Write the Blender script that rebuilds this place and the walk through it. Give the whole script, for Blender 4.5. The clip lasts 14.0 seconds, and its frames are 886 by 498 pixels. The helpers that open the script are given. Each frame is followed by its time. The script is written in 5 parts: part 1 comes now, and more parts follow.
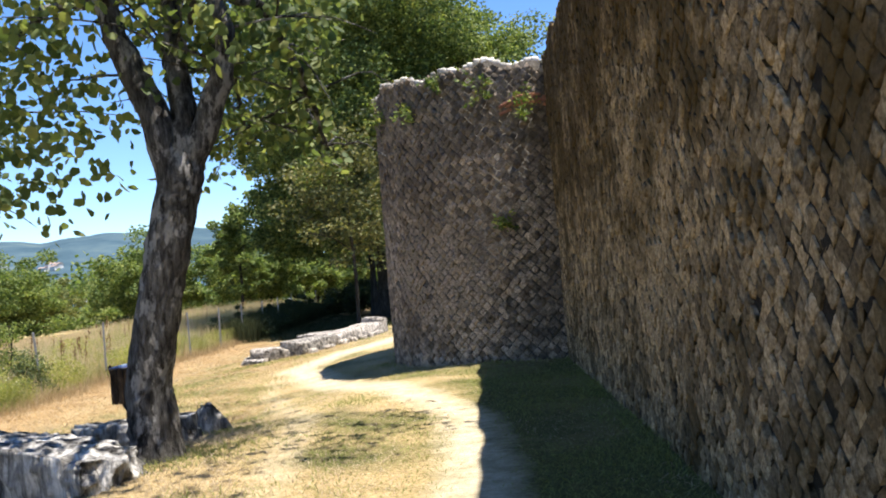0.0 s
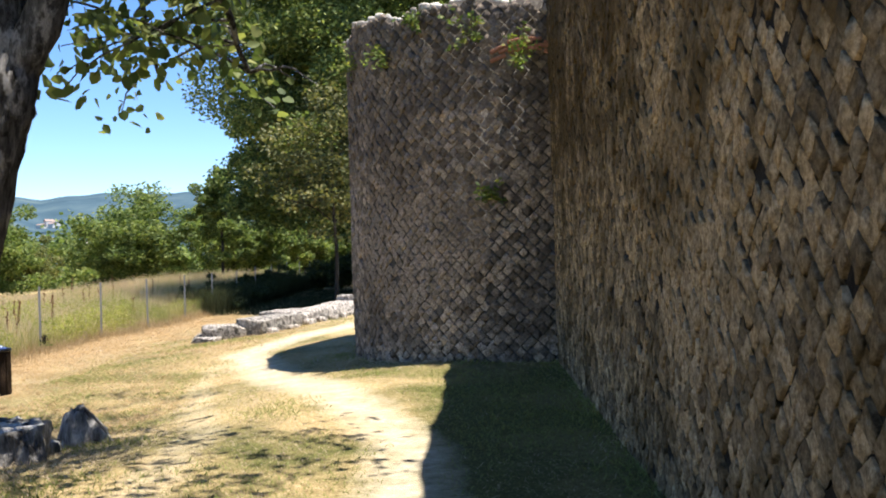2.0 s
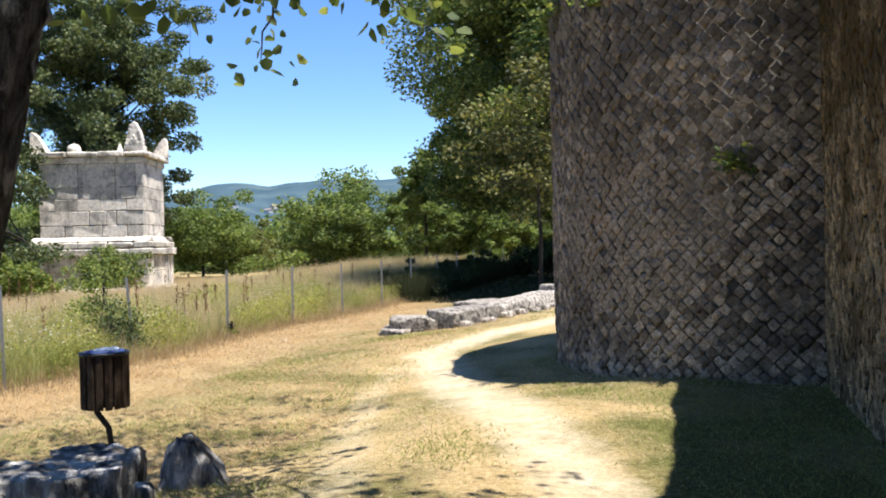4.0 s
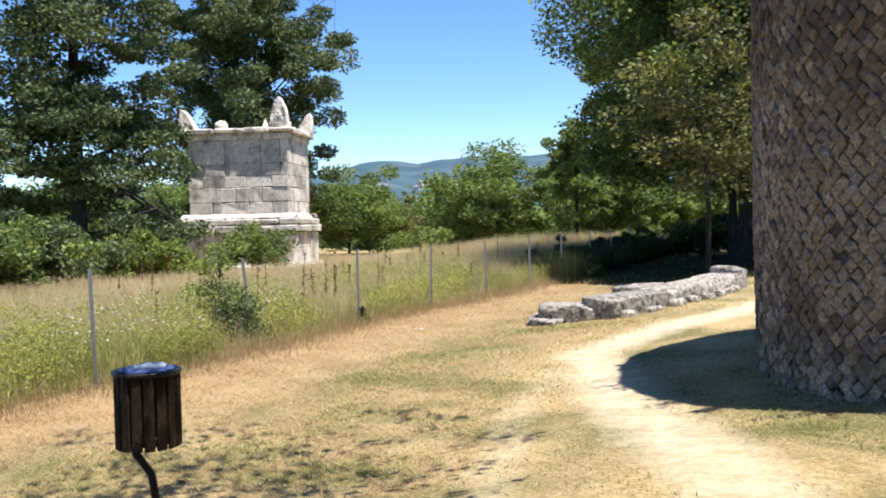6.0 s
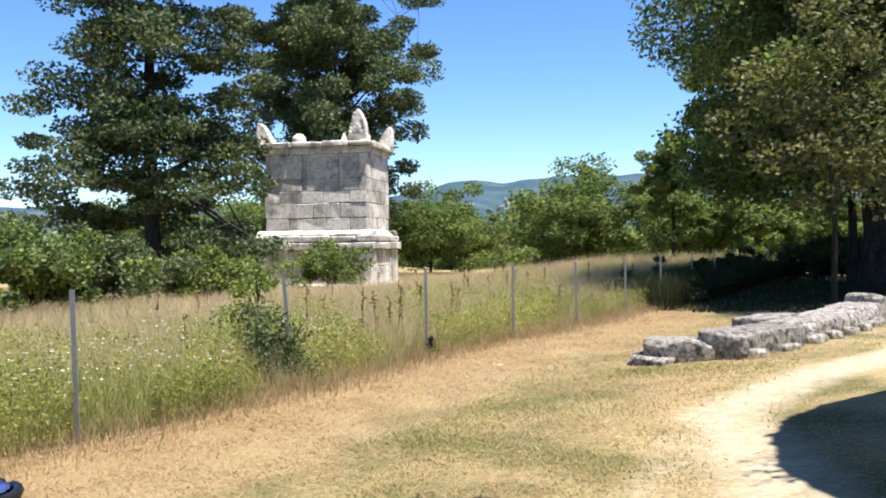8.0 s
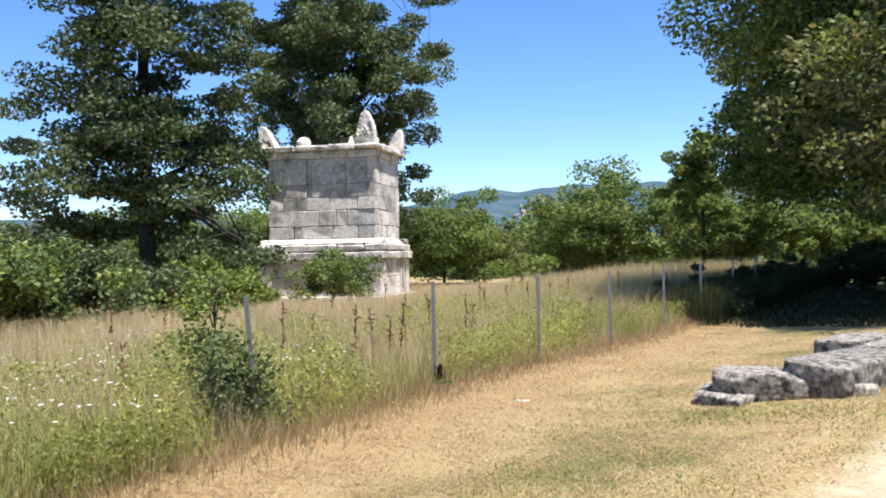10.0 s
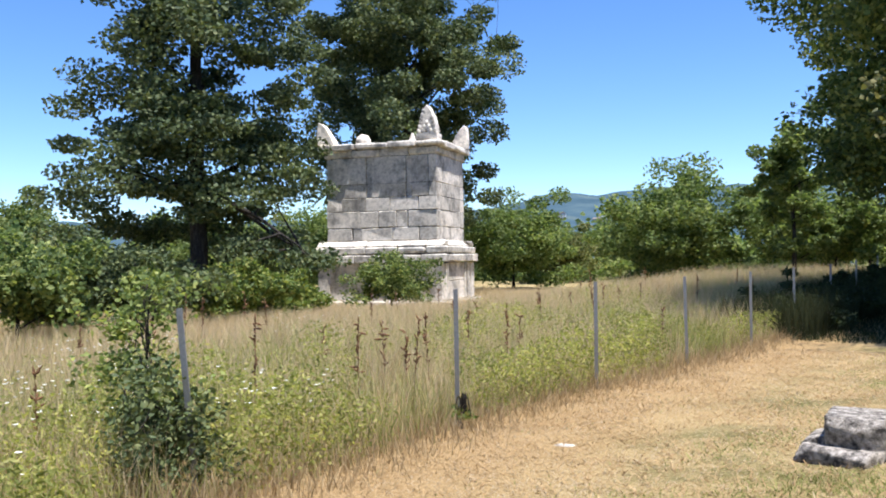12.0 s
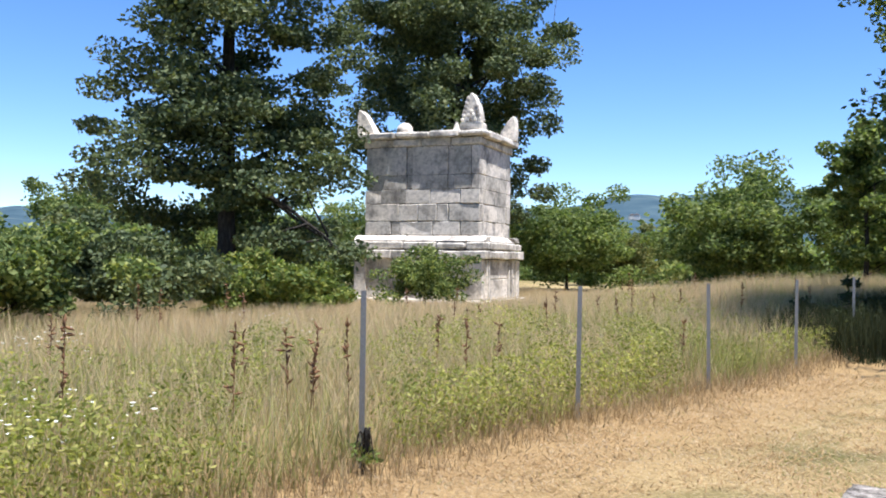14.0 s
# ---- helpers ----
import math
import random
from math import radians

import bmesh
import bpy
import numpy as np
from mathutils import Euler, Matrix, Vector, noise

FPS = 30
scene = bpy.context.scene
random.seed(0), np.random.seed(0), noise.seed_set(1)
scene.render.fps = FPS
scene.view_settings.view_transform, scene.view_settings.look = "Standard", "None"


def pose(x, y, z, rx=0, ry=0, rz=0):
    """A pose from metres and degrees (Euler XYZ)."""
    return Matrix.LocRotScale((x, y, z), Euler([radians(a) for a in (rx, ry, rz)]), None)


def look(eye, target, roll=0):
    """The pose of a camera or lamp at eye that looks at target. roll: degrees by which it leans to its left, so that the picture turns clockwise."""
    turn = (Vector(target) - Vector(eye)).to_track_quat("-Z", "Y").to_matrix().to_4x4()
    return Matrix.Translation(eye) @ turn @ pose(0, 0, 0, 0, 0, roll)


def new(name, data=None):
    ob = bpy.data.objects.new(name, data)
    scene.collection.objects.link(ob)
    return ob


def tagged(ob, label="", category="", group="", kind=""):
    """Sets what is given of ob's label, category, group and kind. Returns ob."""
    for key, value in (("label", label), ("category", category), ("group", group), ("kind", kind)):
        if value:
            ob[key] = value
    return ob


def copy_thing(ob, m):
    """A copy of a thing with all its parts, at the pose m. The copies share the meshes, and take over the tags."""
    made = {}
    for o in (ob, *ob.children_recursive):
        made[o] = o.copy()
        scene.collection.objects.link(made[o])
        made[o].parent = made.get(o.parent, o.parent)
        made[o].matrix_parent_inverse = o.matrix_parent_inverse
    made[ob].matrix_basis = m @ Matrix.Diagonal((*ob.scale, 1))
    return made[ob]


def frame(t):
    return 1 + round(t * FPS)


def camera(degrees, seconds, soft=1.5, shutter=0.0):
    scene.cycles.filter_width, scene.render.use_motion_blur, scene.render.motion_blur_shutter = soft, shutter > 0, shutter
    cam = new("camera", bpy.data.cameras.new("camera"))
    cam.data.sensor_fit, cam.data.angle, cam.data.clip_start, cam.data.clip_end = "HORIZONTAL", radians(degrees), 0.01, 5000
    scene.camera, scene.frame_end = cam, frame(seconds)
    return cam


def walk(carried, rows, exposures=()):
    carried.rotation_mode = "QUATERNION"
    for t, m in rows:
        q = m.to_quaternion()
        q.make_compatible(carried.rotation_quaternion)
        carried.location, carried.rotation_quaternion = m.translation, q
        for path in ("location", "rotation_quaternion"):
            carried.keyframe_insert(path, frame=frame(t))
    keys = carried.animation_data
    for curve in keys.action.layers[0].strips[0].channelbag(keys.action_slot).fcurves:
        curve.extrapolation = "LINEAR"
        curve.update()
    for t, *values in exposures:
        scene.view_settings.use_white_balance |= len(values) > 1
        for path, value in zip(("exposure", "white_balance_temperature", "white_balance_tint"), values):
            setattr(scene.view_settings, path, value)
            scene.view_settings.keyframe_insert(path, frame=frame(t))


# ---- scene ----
cam = camera(51.0, 14.0, soft=1.9)
PATH = [
    (0, (1.248, -0.425, 1.657), (1.119, 1.569, 1.722), -4.9),
    (0.5, (1.28, 0.26, 1.66), (1.201, 2.257, 1.731), -5.0),
    (1, (1.268, 0.817, 1.666), (1.23, 2.816, 1.722), -4.6),
    (1.5, (1.382, 1.432, 1.636), (1.279, 3.428, 1.689), -3.2),
    (2, (1.445, 1.995, 1.665), (1.315, 3.991, 1.682), -1.9),
    (2.5, (1.469, 2.678, 1.684), (1.207, 4.66, 1.705), -1.5),
    (3, (1.365, 3.255, 1.651), (0.983, 5.218, 1.663), -0.4),
    (3.5, (1.355, 3.789, 1.677), (0.94, 5.745, 1.678), -1.3),
    (4, (1.155, 4.261, 1.675), (0.586, 6.178, 1.673), -1.3),
    (6.5, (0.139, 6.975, 1.689), (-0.761, 8.761, 1.643), -1.2),
    (7, (-0.138, 7.576, 1.636), (-1.088, 9.336, 1.637), -0.6),
    (7.5, (-0.394, 8.08, 1.669), (-1.39, 9.815, 1.669), -0.9),
    (8, (-0.691, 8.641, 1.637), (-1.718, 10.357, 1.637), -0.8),
    (10.5, (-2.294, 11.513, 1.601), (-3.351, 13.211, 1.622), -1.1),
    (11, (-2.547, 12.127, 1.581), (-3.617, 13.817, 1.592), -0.6),
    (11.5, (-2.704, 12.632, 1.596), (-3.78, 14.318, 1.592), -0.3),
    (12, (-2.816, 13.182, 1.586), (-4.007, 14.788, 1.618), -1.0),
    (12.5, (-3.029, 13.821, 1.578), (-4.233, 15.417, 1.597), 0.6),
    (13, (-3.029, 14.429, 1.58), (-4.262, 16.003, 1.596), 0.5),
    (13.5, (-3.139, 15.074, 1.547), (-4.395, 16.631, 1.537), 0.4),
    (14, (-3.155, 15.691, 1.558), (-4.466, 17.201, 1.585), 0.8),
]

walk(cam, [(t, look(e, g, r)) for t, e, g, r in PATH], exposures=[(0, 1.36, 6700, 10), (2.5, 1.34, 6650, 10), (4, 1.2, 6550, 10), (6.5, 1.16, 6450, 10), (10.5, 1.1, 6250, 11), (14, 1.06, 6150, 11.5)])

# ---- world and sun ----
SUN = Vector((0.287, -0.046, 0.957))
world = bpy.data.worlds.new("World")
scene.world = world
world.use_nodes = True
sky = world.node_tree.nodes.new("ShaderNodeTexSky")
sky.sky_type = "NISHITA"
sky.sun_disc = False
sky.sun_elevation = radians(73.1)
sky.sun_rotation = radians(99.1)
sky.altitude = 2600
sky.air_density = 1.1
sky.dust_density = 0.0
sky.ozone_density = 3.0
bg = world.node_tree.nodes["Background"]
tint = world.node_tree.nodes.new("ShaderNodeHueSaturation")
tint.inputs["Saturation"].default_value = 1.2
tint.inputs["Hue"].default_value = 0.507
world.node_tree.links.new(sky.outputs[0], tint.inputs["Color"])
world.node_tree.links.new(tint.outputs[0], bg.inputs[0])
bg.inputs[1].default_value = 0.105
sun_data = bpy.data.lights.new("sun", "SUN")
sun_data.energy = 5.0
sun_data.angle = radians(0.55)
sun_data.color = (1.0, 0.955, 0.905)
sun = new("sun", sun_data)
sun.matrix_world = look(SUN * 60, (0, 0, 0))


# ---- material tools ----
def ramp(nt, src, stops):
    n = nt.nodes.new("ShaderNodeValToRGB")
    e = n.color_ramp.elements
    e[0].position, e[0].color = stops[0][0], (*stops[0][1], 1)
    e[1].position, e[1].color = stops[-1][0], (*stops[-1][1], 1)
    for p, c in stops[1:-1]:
        k = e.new(p)
        k.color = (*c, 1)
    nt.links.new(src, n.inputs[0])
    return n.outputs[0]


def mixc(nt, fac, a, b, mode="MIX"):
    n = nt.nodes.new("ShaderNodeMix")
    n.data_type, n.blend_type = "RGBA", mode
    for sock, v in ((n.inputs[0], fac), (n.inputs[6], a), (n.inputs[7], b)):
        if isinstance(v, bpy.types.NodeSocket):
            nt.links.new(v, sock)
        elif isinstance(v, tuple):
            sock.default_value = (*v, 1)
        else:
            sock.default_value = v
    return n.outputs[2]


def noisen(nt, scale, detail=4.0, rough=0.6, coord=None, stretch=None):
    n = nt.nodes.new("ShaderNodeTexNoise")
    n.inputs["Scale"].default_value = scale
    n.inputs["Detail"].default_value = detail
    n.inputs["Roughness"].default_value = rough
    if coord is None:
        coord = nt.nodes.new("ShaderNodeNewGeometry").outputs["Position"]
    if stretch:
        m = nt.nodes.new("ShaderNodeMapping")
        m.inputs["Scale"].default_value = stretch
        nt.links.new(coord, m.inputs[0])
        coord = m.outputs[0]
    nt.links.new(coord, n.inputs["Vector"])
    return n.outputs[0]


def math1(nt, op, a, b=0.5):
    n = nt.nodes.new("ShaderNodeMath")
    n.operation, n.use_clamp = op, True
    for i, v in enumerate((a, b)):
        if isinstance(v, bpy.types.NodeSocket):
            nt.links.new(v, n.inputs[i])
        else:
            n.inputs[i].default_value = v
    return n.outputs[0]


def attr(nt, name):
    n = nt.nodes.new("ShaderNodeAttribute")
    n.attribute_name = name
    return n.outputs["Fac"]


def start(name, rough=0.9, spec=0.2):
    m = bpy.data.materials.new(name)
    m.use_nodes = True
    b = m.node_tree.nodes["Principled BSDF"]
    b.inputs["Roughness"].default_value = rough
    b.inputs["Specular IOR Level"].default_value = spec
    return m, m.node_tree, b


def bumped(nt, b, h, strength, dist):
    n = nt.nodes.new("ShaderNodeBump")
    n.inputs["Strength"].default_value = strength
    n.inputs["Distance"].default_value = dist
    nt.links.new(h, n.inputs["Height"])
    nt.links.new(n.outputs[0], b.inputs["Normal"])


def rand_island(nt):
    return nt.nodes.new("ShaderNodeNewGeometry").outputs["Random Per Island"]


def stone_mat(name, dark, mid, light, moss, grain=40.0, big=1.2, vary=True, lichen=0.5, top_dark=False, bump=0.025, cover=0.48):
    m, nt, b = start(name, 0.92, 0.15)
    c = ramp(nt, noisen(nt, grain, 6, 0.75), [(0.36, dark), (0.5, mid), (0.66, light)])
    if vary:
        r1 = ramp(nt, rand_island(nt), [(0.0, (0.42, 0.40, 0.37)), (0.5, (0.92, 0.89, 0.85)), (1.0, (1.5, 1.42, 1.3))])
        c = mixc(nt, 1.0, c, r1, "MULTIPLY")
        info = nt.nodes.new("ShaderNodeObjectInfo")
        r2 = ramp(nt, info.outputs["Random"], [(0.0, (0.75, 0.73, 0.7)), (1.0, (1.15, 1.1, 1.05))])
        c = mixc(nt, 1.0, c, r2, "MULTIPLY")
    mask = noisen(nt, big, 5, 0.65)
    # stain mask grows with height, so the stone is darker towards the top
    if top_dark:
        sep = nt.nodes.new("ShaderNodeSeparateXYZ")
        nt.links.new(nt.nodes.new("ShaderNodeNewGeometry").outputs["Position"], sep.inputs[0])
        mr = nt.nodes.new("ShaderNodeMapRange")
        mr.inputs[1].default_value, mr.inputs[2].default_value = 1.6, 4.6
        mr.inputs[3].default_value, mr.inputs[4].default_value = 0.0, 0.2
        nt.links.new(sep.outputs[2], mr.inputs[0])
        mask = math1(nt, "ADD", mask, mr.outputs[0])
    stain = ramp(nt, mask, [(cover, (0, 0, 0)), (cover + 0.17, (1, 1, 1))])
    c = mixc(nt, math1(nt, "MULTIPLY", stain, lichen), c, moss)
    nt.links.new(c, b.inputs["Base Color"])
    bumped(nt, b, noisen(nt, grain * 1.3, 7, 0.75), 0.9, bump)
    return m


def leaf_mat(name, a, b_, c_, trans=0.35, gloss=0.6):
    m, nt, b = start(name, gloss, 0.2)
    col = ramp(nt, rand_island(nt), [(0.0, a), (0.55, b_), (1.0, c_)])
    big = ramp(nt, noisen(nt, 0.5, 2), [(0.35, (0.98, 1.0, 1.0)), (0.65, (1.6, 1.52, 1.42))])
    col = mixc(nt, 1.0, col, big, "MULTIPLY")
    nt.links.new(col, b.inputs["Base Color"])
    tr = nt.nodes.new("ShaderNodeBsdfTranslucent")
    nt.links.new(mixc(nt, 1.0, col, (1.35, 1.4, 0.75), "MULTIPLY"), tr.inputs[0])
    mx = nt.nodes.new("ShaderNodeMixShader")
    mx.inputs[0].default_value = trans
    nt.links.new(b.outputs[0], mx.inputs[1])
    nt.links.new(tr.outputs[0], mx.inputs[2])
    nt.links.new(mx.outputs[0], nt.nodes["Material Output"].inputs[0])
    return m


def blade_mat(name, low, top_a, top_b):
    m, nt, b = start(name, 0.7, 0.2)
    top = ramp(nt, rand_island(nt), [(0.0, top_a), (1.0, top_b)])
    col = mixc(nt, attr(nt, "up"), low, top)
    patch = ramp(nt, noisen(nt, 0.35, 3), [(0.4, (0, 0, 0)), (0.62, (1, 1, 1))])
    col = mixc(nt, math1(nt, "MULTIPLY", patch, 0.55), col, mixc(nt, 0.6, low, top_b))
    nt.links.new(col, b.inputs["Base Color"])
    tr = nt.nodes.new("ShaderNodeBsdfTranslucent")
    nt.links.new(col, tr.inputs[0])
    mx = nt.nodes.new("ShaderNodeMixShader")
    mx.inputs[0].default_value = 0.45
    nt.links.new(b.outputs[0], mx.inputs[1])
    nt.links.new(tr.outputs[0], mx.inputs[2])
    nt.links.new(mx.outputs[0], nt.nodes["Material Output"].inputs[0])
    return m


def bark_mat(name, dark, light, sc=9.0, patch=0.55):
    m, nt, b = start(name, 0.95, 0.1)
    n1 = noisen(nt, sc * 2, 7, 0.72, stretch=(1, 1, 0.22))
    c = ramp(nt, n1, [(0.38, dark), (0.52, tuple((p + q) / 2.4 for p, q in zip(dark, light))), (0.68, light)])
    n2 = ramp(nt, noisen(nt, 6.0, 5, 0.65, stretch=(1, 1, 0.5)), [(0.53, (0, 0, 0)), (0.60, (1, 1, 1))])
    c = mixc(nt, math1(nt, "MULTIPLY", n2, patch), c, tuple(min(0.6, v * 2.1) for v in light))
    nt.links.new(c, b.inputs["Base Color"])
    bumped(nt, b, n1, 1.0, 0.08)
    return m


def plain_mat(name, col, rough=0.6, metal=0.0, grain=30.0, amp=0.25):
    m, nt, b = start(name, rough, 0.4)
    b.inputs["Metallic"].default_value = metal
    c = ramp(nt, noisen(nt, grain, 5), [(0.3, tuple(v * (1 - amp) for v in col)), (0.7, tuple(min(1, v * (1 + amp)) for v in col))])
    nt.links.new(c, b.inputs["Base Color"])
    bumped(nt, b, noisen(nt, grain * 2, 4), 0.2, 0.005)
    return m


# ---- materials ----
def ground_material():
    m, nt, b = start("ground_dry_grass", 0.95, 0.1)
    fine = noisen(nt, 28, 6, 0.75)
    straw = ramp(nt, fine, [(0.3, (0.165, 0.112, 0.052)), (0.5, (0.365, 0.272, 0.130)), (0.7, (0.54, 0.43, 0.238))])
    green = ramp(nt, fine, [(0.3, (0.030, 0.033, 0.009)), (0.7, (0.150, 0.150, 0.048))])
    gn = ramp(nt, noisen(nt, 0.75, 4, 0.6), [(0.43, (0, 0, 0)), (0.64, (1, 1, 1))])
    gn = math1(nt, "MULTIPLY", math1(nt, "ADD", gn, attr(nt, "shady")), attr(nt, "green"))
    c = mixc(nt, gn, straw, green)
    mulch = ramp(nt, noisen(nt, 22, 6, 0.75), [(0.3, (0.14, 0.088, 0.038)), (0.5, (0.31, 0.208, 0.098)), (0.7, (0.45, 0.32, 0.16))])
    c = mixc(nt, attr(nt, "mulch"), c, mulch)
    soil = ramp(nt, noisen(nt, 12, 6, 0.7), [(0.3, (0.41, 0.335, 0.213)), (0.7, (0.60, 0.517, 0.375))])
    edge = math1(nt, "MULTIPLY", attr(nt, "path"), math1(nt, "ADD", noisen(nt, 3.5, 6, 0.75), 0.22))
    edge = ramp(nt, edge, [(0.3, (0, 0, 0)), (0.68, (0.95, 0.95, 0.95))])
    c = mixc(nt, edge, c, soil)
    nt.links.new(c, b.inputs["Base Color"])
    bumped(nt, b, noisen(nt, 35, 6, 0.75), 0.7, 0.04)
    return m


M_GROUND = ground_material()
M_WALL = stone_mat("wall_reticulate_stone", (0.145, 0.107, 0.062), (0.34, 0.26, 0.163), (0.60, 0.49, 0.335), (0.062, 0.04, 0.012), 34, 0.9, True, 0.9, True, 0.012)
M_TOWER = stone_mat("tower_reticulate_stone", (0.13, 0.11, 0.093), (0.255, 0.22, 0.187), (0.43, 0.385, 0.335), (0.075, 0.06, 0.047), 30, 0.8, True, 0.6, True, 0.012)
M_MORTAR = stone_mat("dark_mortar", (0.014, 0.011, 0.008), (0.027, 0.021, 0.015), (0.045, 0.036, 0.026), (0.025, 0.022, 0.013), 35, 1.0, False, 0.6)
M_MORTAR_GREY = stone_mat("grey_mortar", (0.05, 0.044, 0.038), (0.09, 0.08, 0.07), (0.13, 0.118, 0.105), (0.06, 0.05, 0.035), 35, 1.0, False, 0.6)
M_MARBLE = stone_mat("weathered_limestone", (0.42, 0.412, 0.395), (0.66, 0.652, 0.625), (0.80, 0.793, 0.77), (0.12, 0.116, 0.11), 7, 1.3, True, 0.72, False, 0.008)
M_ROCK = stone_mat("grey_lichened_block", (0.10, 0.096, 0.09), (0.40, 0.387, 0.365), (0.72, 0.705, 0.68), (0.03, 0.028, 0.026), 17, 9.0, True, 0.92, False, 0.06, 0.475)


def streaked_rock():
    m, nt, b = start("dark_streaked_block", 0.95, 0.1)
    n1 = noisen(nt, 7, 6, 0.7, stretch=(1, 1, 0.22))
    c = ramp(nt, n1, [(0.38, (0.045, 0.042, 0.04)), (0.5, (0.25, 0.24, 0.225)), (0.64, (0.62, 0.60, 0.57))])
    c = mixc(nt, 1.0, c, ramp(nt, noisen(nt, 2.5, 4), [(0.4, (0.6, 0.6, 0.6)), (0.6, (1.2, 1.2, 1.18))]), "MULTIPLY")
    nt.links.new(c, b.inputs["Base Color"])
    bumped(nt, b, n1, 1.0, 0.09)
    return m


M_ROCK_DARK = streaked_rock()
M_BARK = bark_mat("grey_lime_bark", (0.018, 0.016, 0.014), (0.20, 0.192, 0.18), 9, 0.7)
M_BARK_DARK = bark_mat("dark_oak_bark", (0.022, 0.019, 0.016), (0.075, 0.066, 0.056), 6, 0.12)
M_LEAF_LIME = leaf_mat("lime_leaf", (0.05, 0.075, 0.029), (0.10, 0.132, 0.049), (0.19, 0.205, 0.075), 0.42)
M_LEAF_OAK = leaf_mat("oak_leaf", (0.040, 0.062, 0.022), (0.092, 0.132, 0.042), (0.25, 0.275, 0.095), 0.36)
# brighter copy of the oak leaf, with sunlight put into its colour
M_LEAF_OAK_LIT = leaf_mat("oak_leaf_lit_tone", (0.062, 0.090, 0.030), (0.125, 0.168, 0.052), (0.25, 0.27, 0.09), 0.42)
# near-black leaf: shade under the oaks is put into its colour
M_LEAF_SHADE = leaf_mat("shade_toned_leaf", (0.018, 0.026, 0.010), (0.032, 0.045, 0.016), (0.06, 0.07, 0.025), 0.2)
M_LEAF_DRY = leaf_mat("browning_leaf", (0.042, 0.050, 0.022), (0.082, 0.092, 0.038), (0.18, 0.165, 0.068), 0.32)
M_LEAF_FIR = leaf_mat("dull_green_leaf", (0.036, 0.053, 0.025), (0.064, 0.088, 0.039), (0.125, 0.142, 0.062), 0.22)
M_LEAF_PALE = leaf_mat("pale_yellow_leaf", (0.06, 0.08, 0.028), (0.115, 0.135, 0.05), (0.20, 0.19, 0.075), 0.35)
M_LEAF_BUSH = leaf_mat("bush_leaf", (0.062, 0.094, 0.035), (0.116, 0.162, 0.058), (0.20, 0.23, 0.09), 0.48)
M_LEAF_SHRUB = leaf_mat("shrub_leaf", (0.06, 0.09, 0.026), (0.11, 0.155, 0.04), (0.22, 0.22, 0.065), 0.4)
M_HERB = leaf_mat("yellow_green_herb", (0.125, 0.145, 0.038), (0.225, 0.245, 0.072), (0.38, 0.365, 0.14), 0.5, 0.6)
M_VERGE = blade_mat("cut_brown_grass", (0.24, 0.165, 0.08), (0.38, 0.265, 0.135), (0.52, 0.41, 0.24))
M_MEADOW = blade_mat("meadow_grass", (0.28, 0.23, 0.10), (0.60, 0.445, 0.245), (0.76, 0.62, 0.395))
M_MEADOW_GREEN = blade_mat("green_meadow_weed", (0.145, 0.175, 0.042), (0.29, 0.325, 0.09), (0.46, 0.44, 0.175))
M_LAWN = blade_mat("short_dry_grass", (0.30, 0.225, 0.122), (0.480, 0.380, 0.238), (0.63, 0.53, 0.385))
M_LAWN_GREEN = blade_mat("short_green_grass", (0.095, 0.118, 0.03), (0.205, 0.24, 0.065), (0.40, 0.40, 0.135))
# grass this dark has the oaks' shade put into its colour
M_SHADE_GRASS = blade_mat("shade_toned_grass", (0.02, 0.028, 0.010), (0.045, 0.055, 0.02), (0.07, 0.075, 0.03))
M_STRAW = blade_mat("tangled_straw", (0.20, 0.13, 0.058), (0.36, 0.23, 0.105), (0.66, 0.49, 0.27))
M_DOCK = plain_mat("rust_brown_seed_stalk", (0.17, 0.088, 0.042), 0.9)
M_BRICK = plain_mat("old_red_brick", (0.34, 0.15, 0.09), 0.9, 0.0, 25, 0.35)
M_FLOWER = plain_mat("white_flower_head", (0.78, 0.78, 0.72), 0.8)
M_STEEL = plain_mat("galvanised_steel", (0.27, 0.27, 0.27), 0.5, 0.6, 60, 0.2)
M_WOOD = bark_mat("dark_stained_slat", (0.03, 0.019, 0.012), (0.12, 0.08, 0.052), 12, 0.15)
M_BLACK = plain_mat("black_painted_metal", (0.02, 0.02, 0.022), 0.45, 0.3)
M_BAG = plain_mat("blue_plastic_bag", (0.04, 0.06, 0.16), 0.3, 0.0, 12, 0.5)
M_BOTTLE = plain_mat("pale_crumpled_plastic", (0.22, 0.27, 0.36), 0.25, 0.0, 25, 0.3)
M_PALE_WOOD = plain_mat("pale_yellow_painted_wood", (0.55, 0.47, 0.27), 0.8)
M_HOUSE = plain_mat("pale_house_wall", (0.5, 0.49, 0.46), 0.9)
M_ROOF = plain_mat("clay_tile_roof", (0.26, 0.2, 0.17), 0.9)


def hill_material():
    m, nt, b = start("hazed_wooded_hill", 1.0, 0.0)
    # bluish tones put the distance haze into the hill colour
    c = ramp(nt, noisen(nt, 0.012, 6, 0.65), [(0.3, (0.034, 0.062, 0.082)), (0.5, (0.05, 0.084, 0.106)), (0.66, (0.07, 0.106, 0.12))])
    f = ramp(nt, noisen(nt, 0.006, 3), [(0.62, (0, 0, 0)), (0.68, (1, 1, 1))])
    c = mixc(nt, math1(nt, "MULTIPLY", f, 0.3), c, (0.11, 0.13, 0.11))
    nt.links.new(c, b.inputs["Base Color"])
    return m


M_HILL = hill_material()


# ---- mesh tools ----
RNG = np.random.default_rng(7)


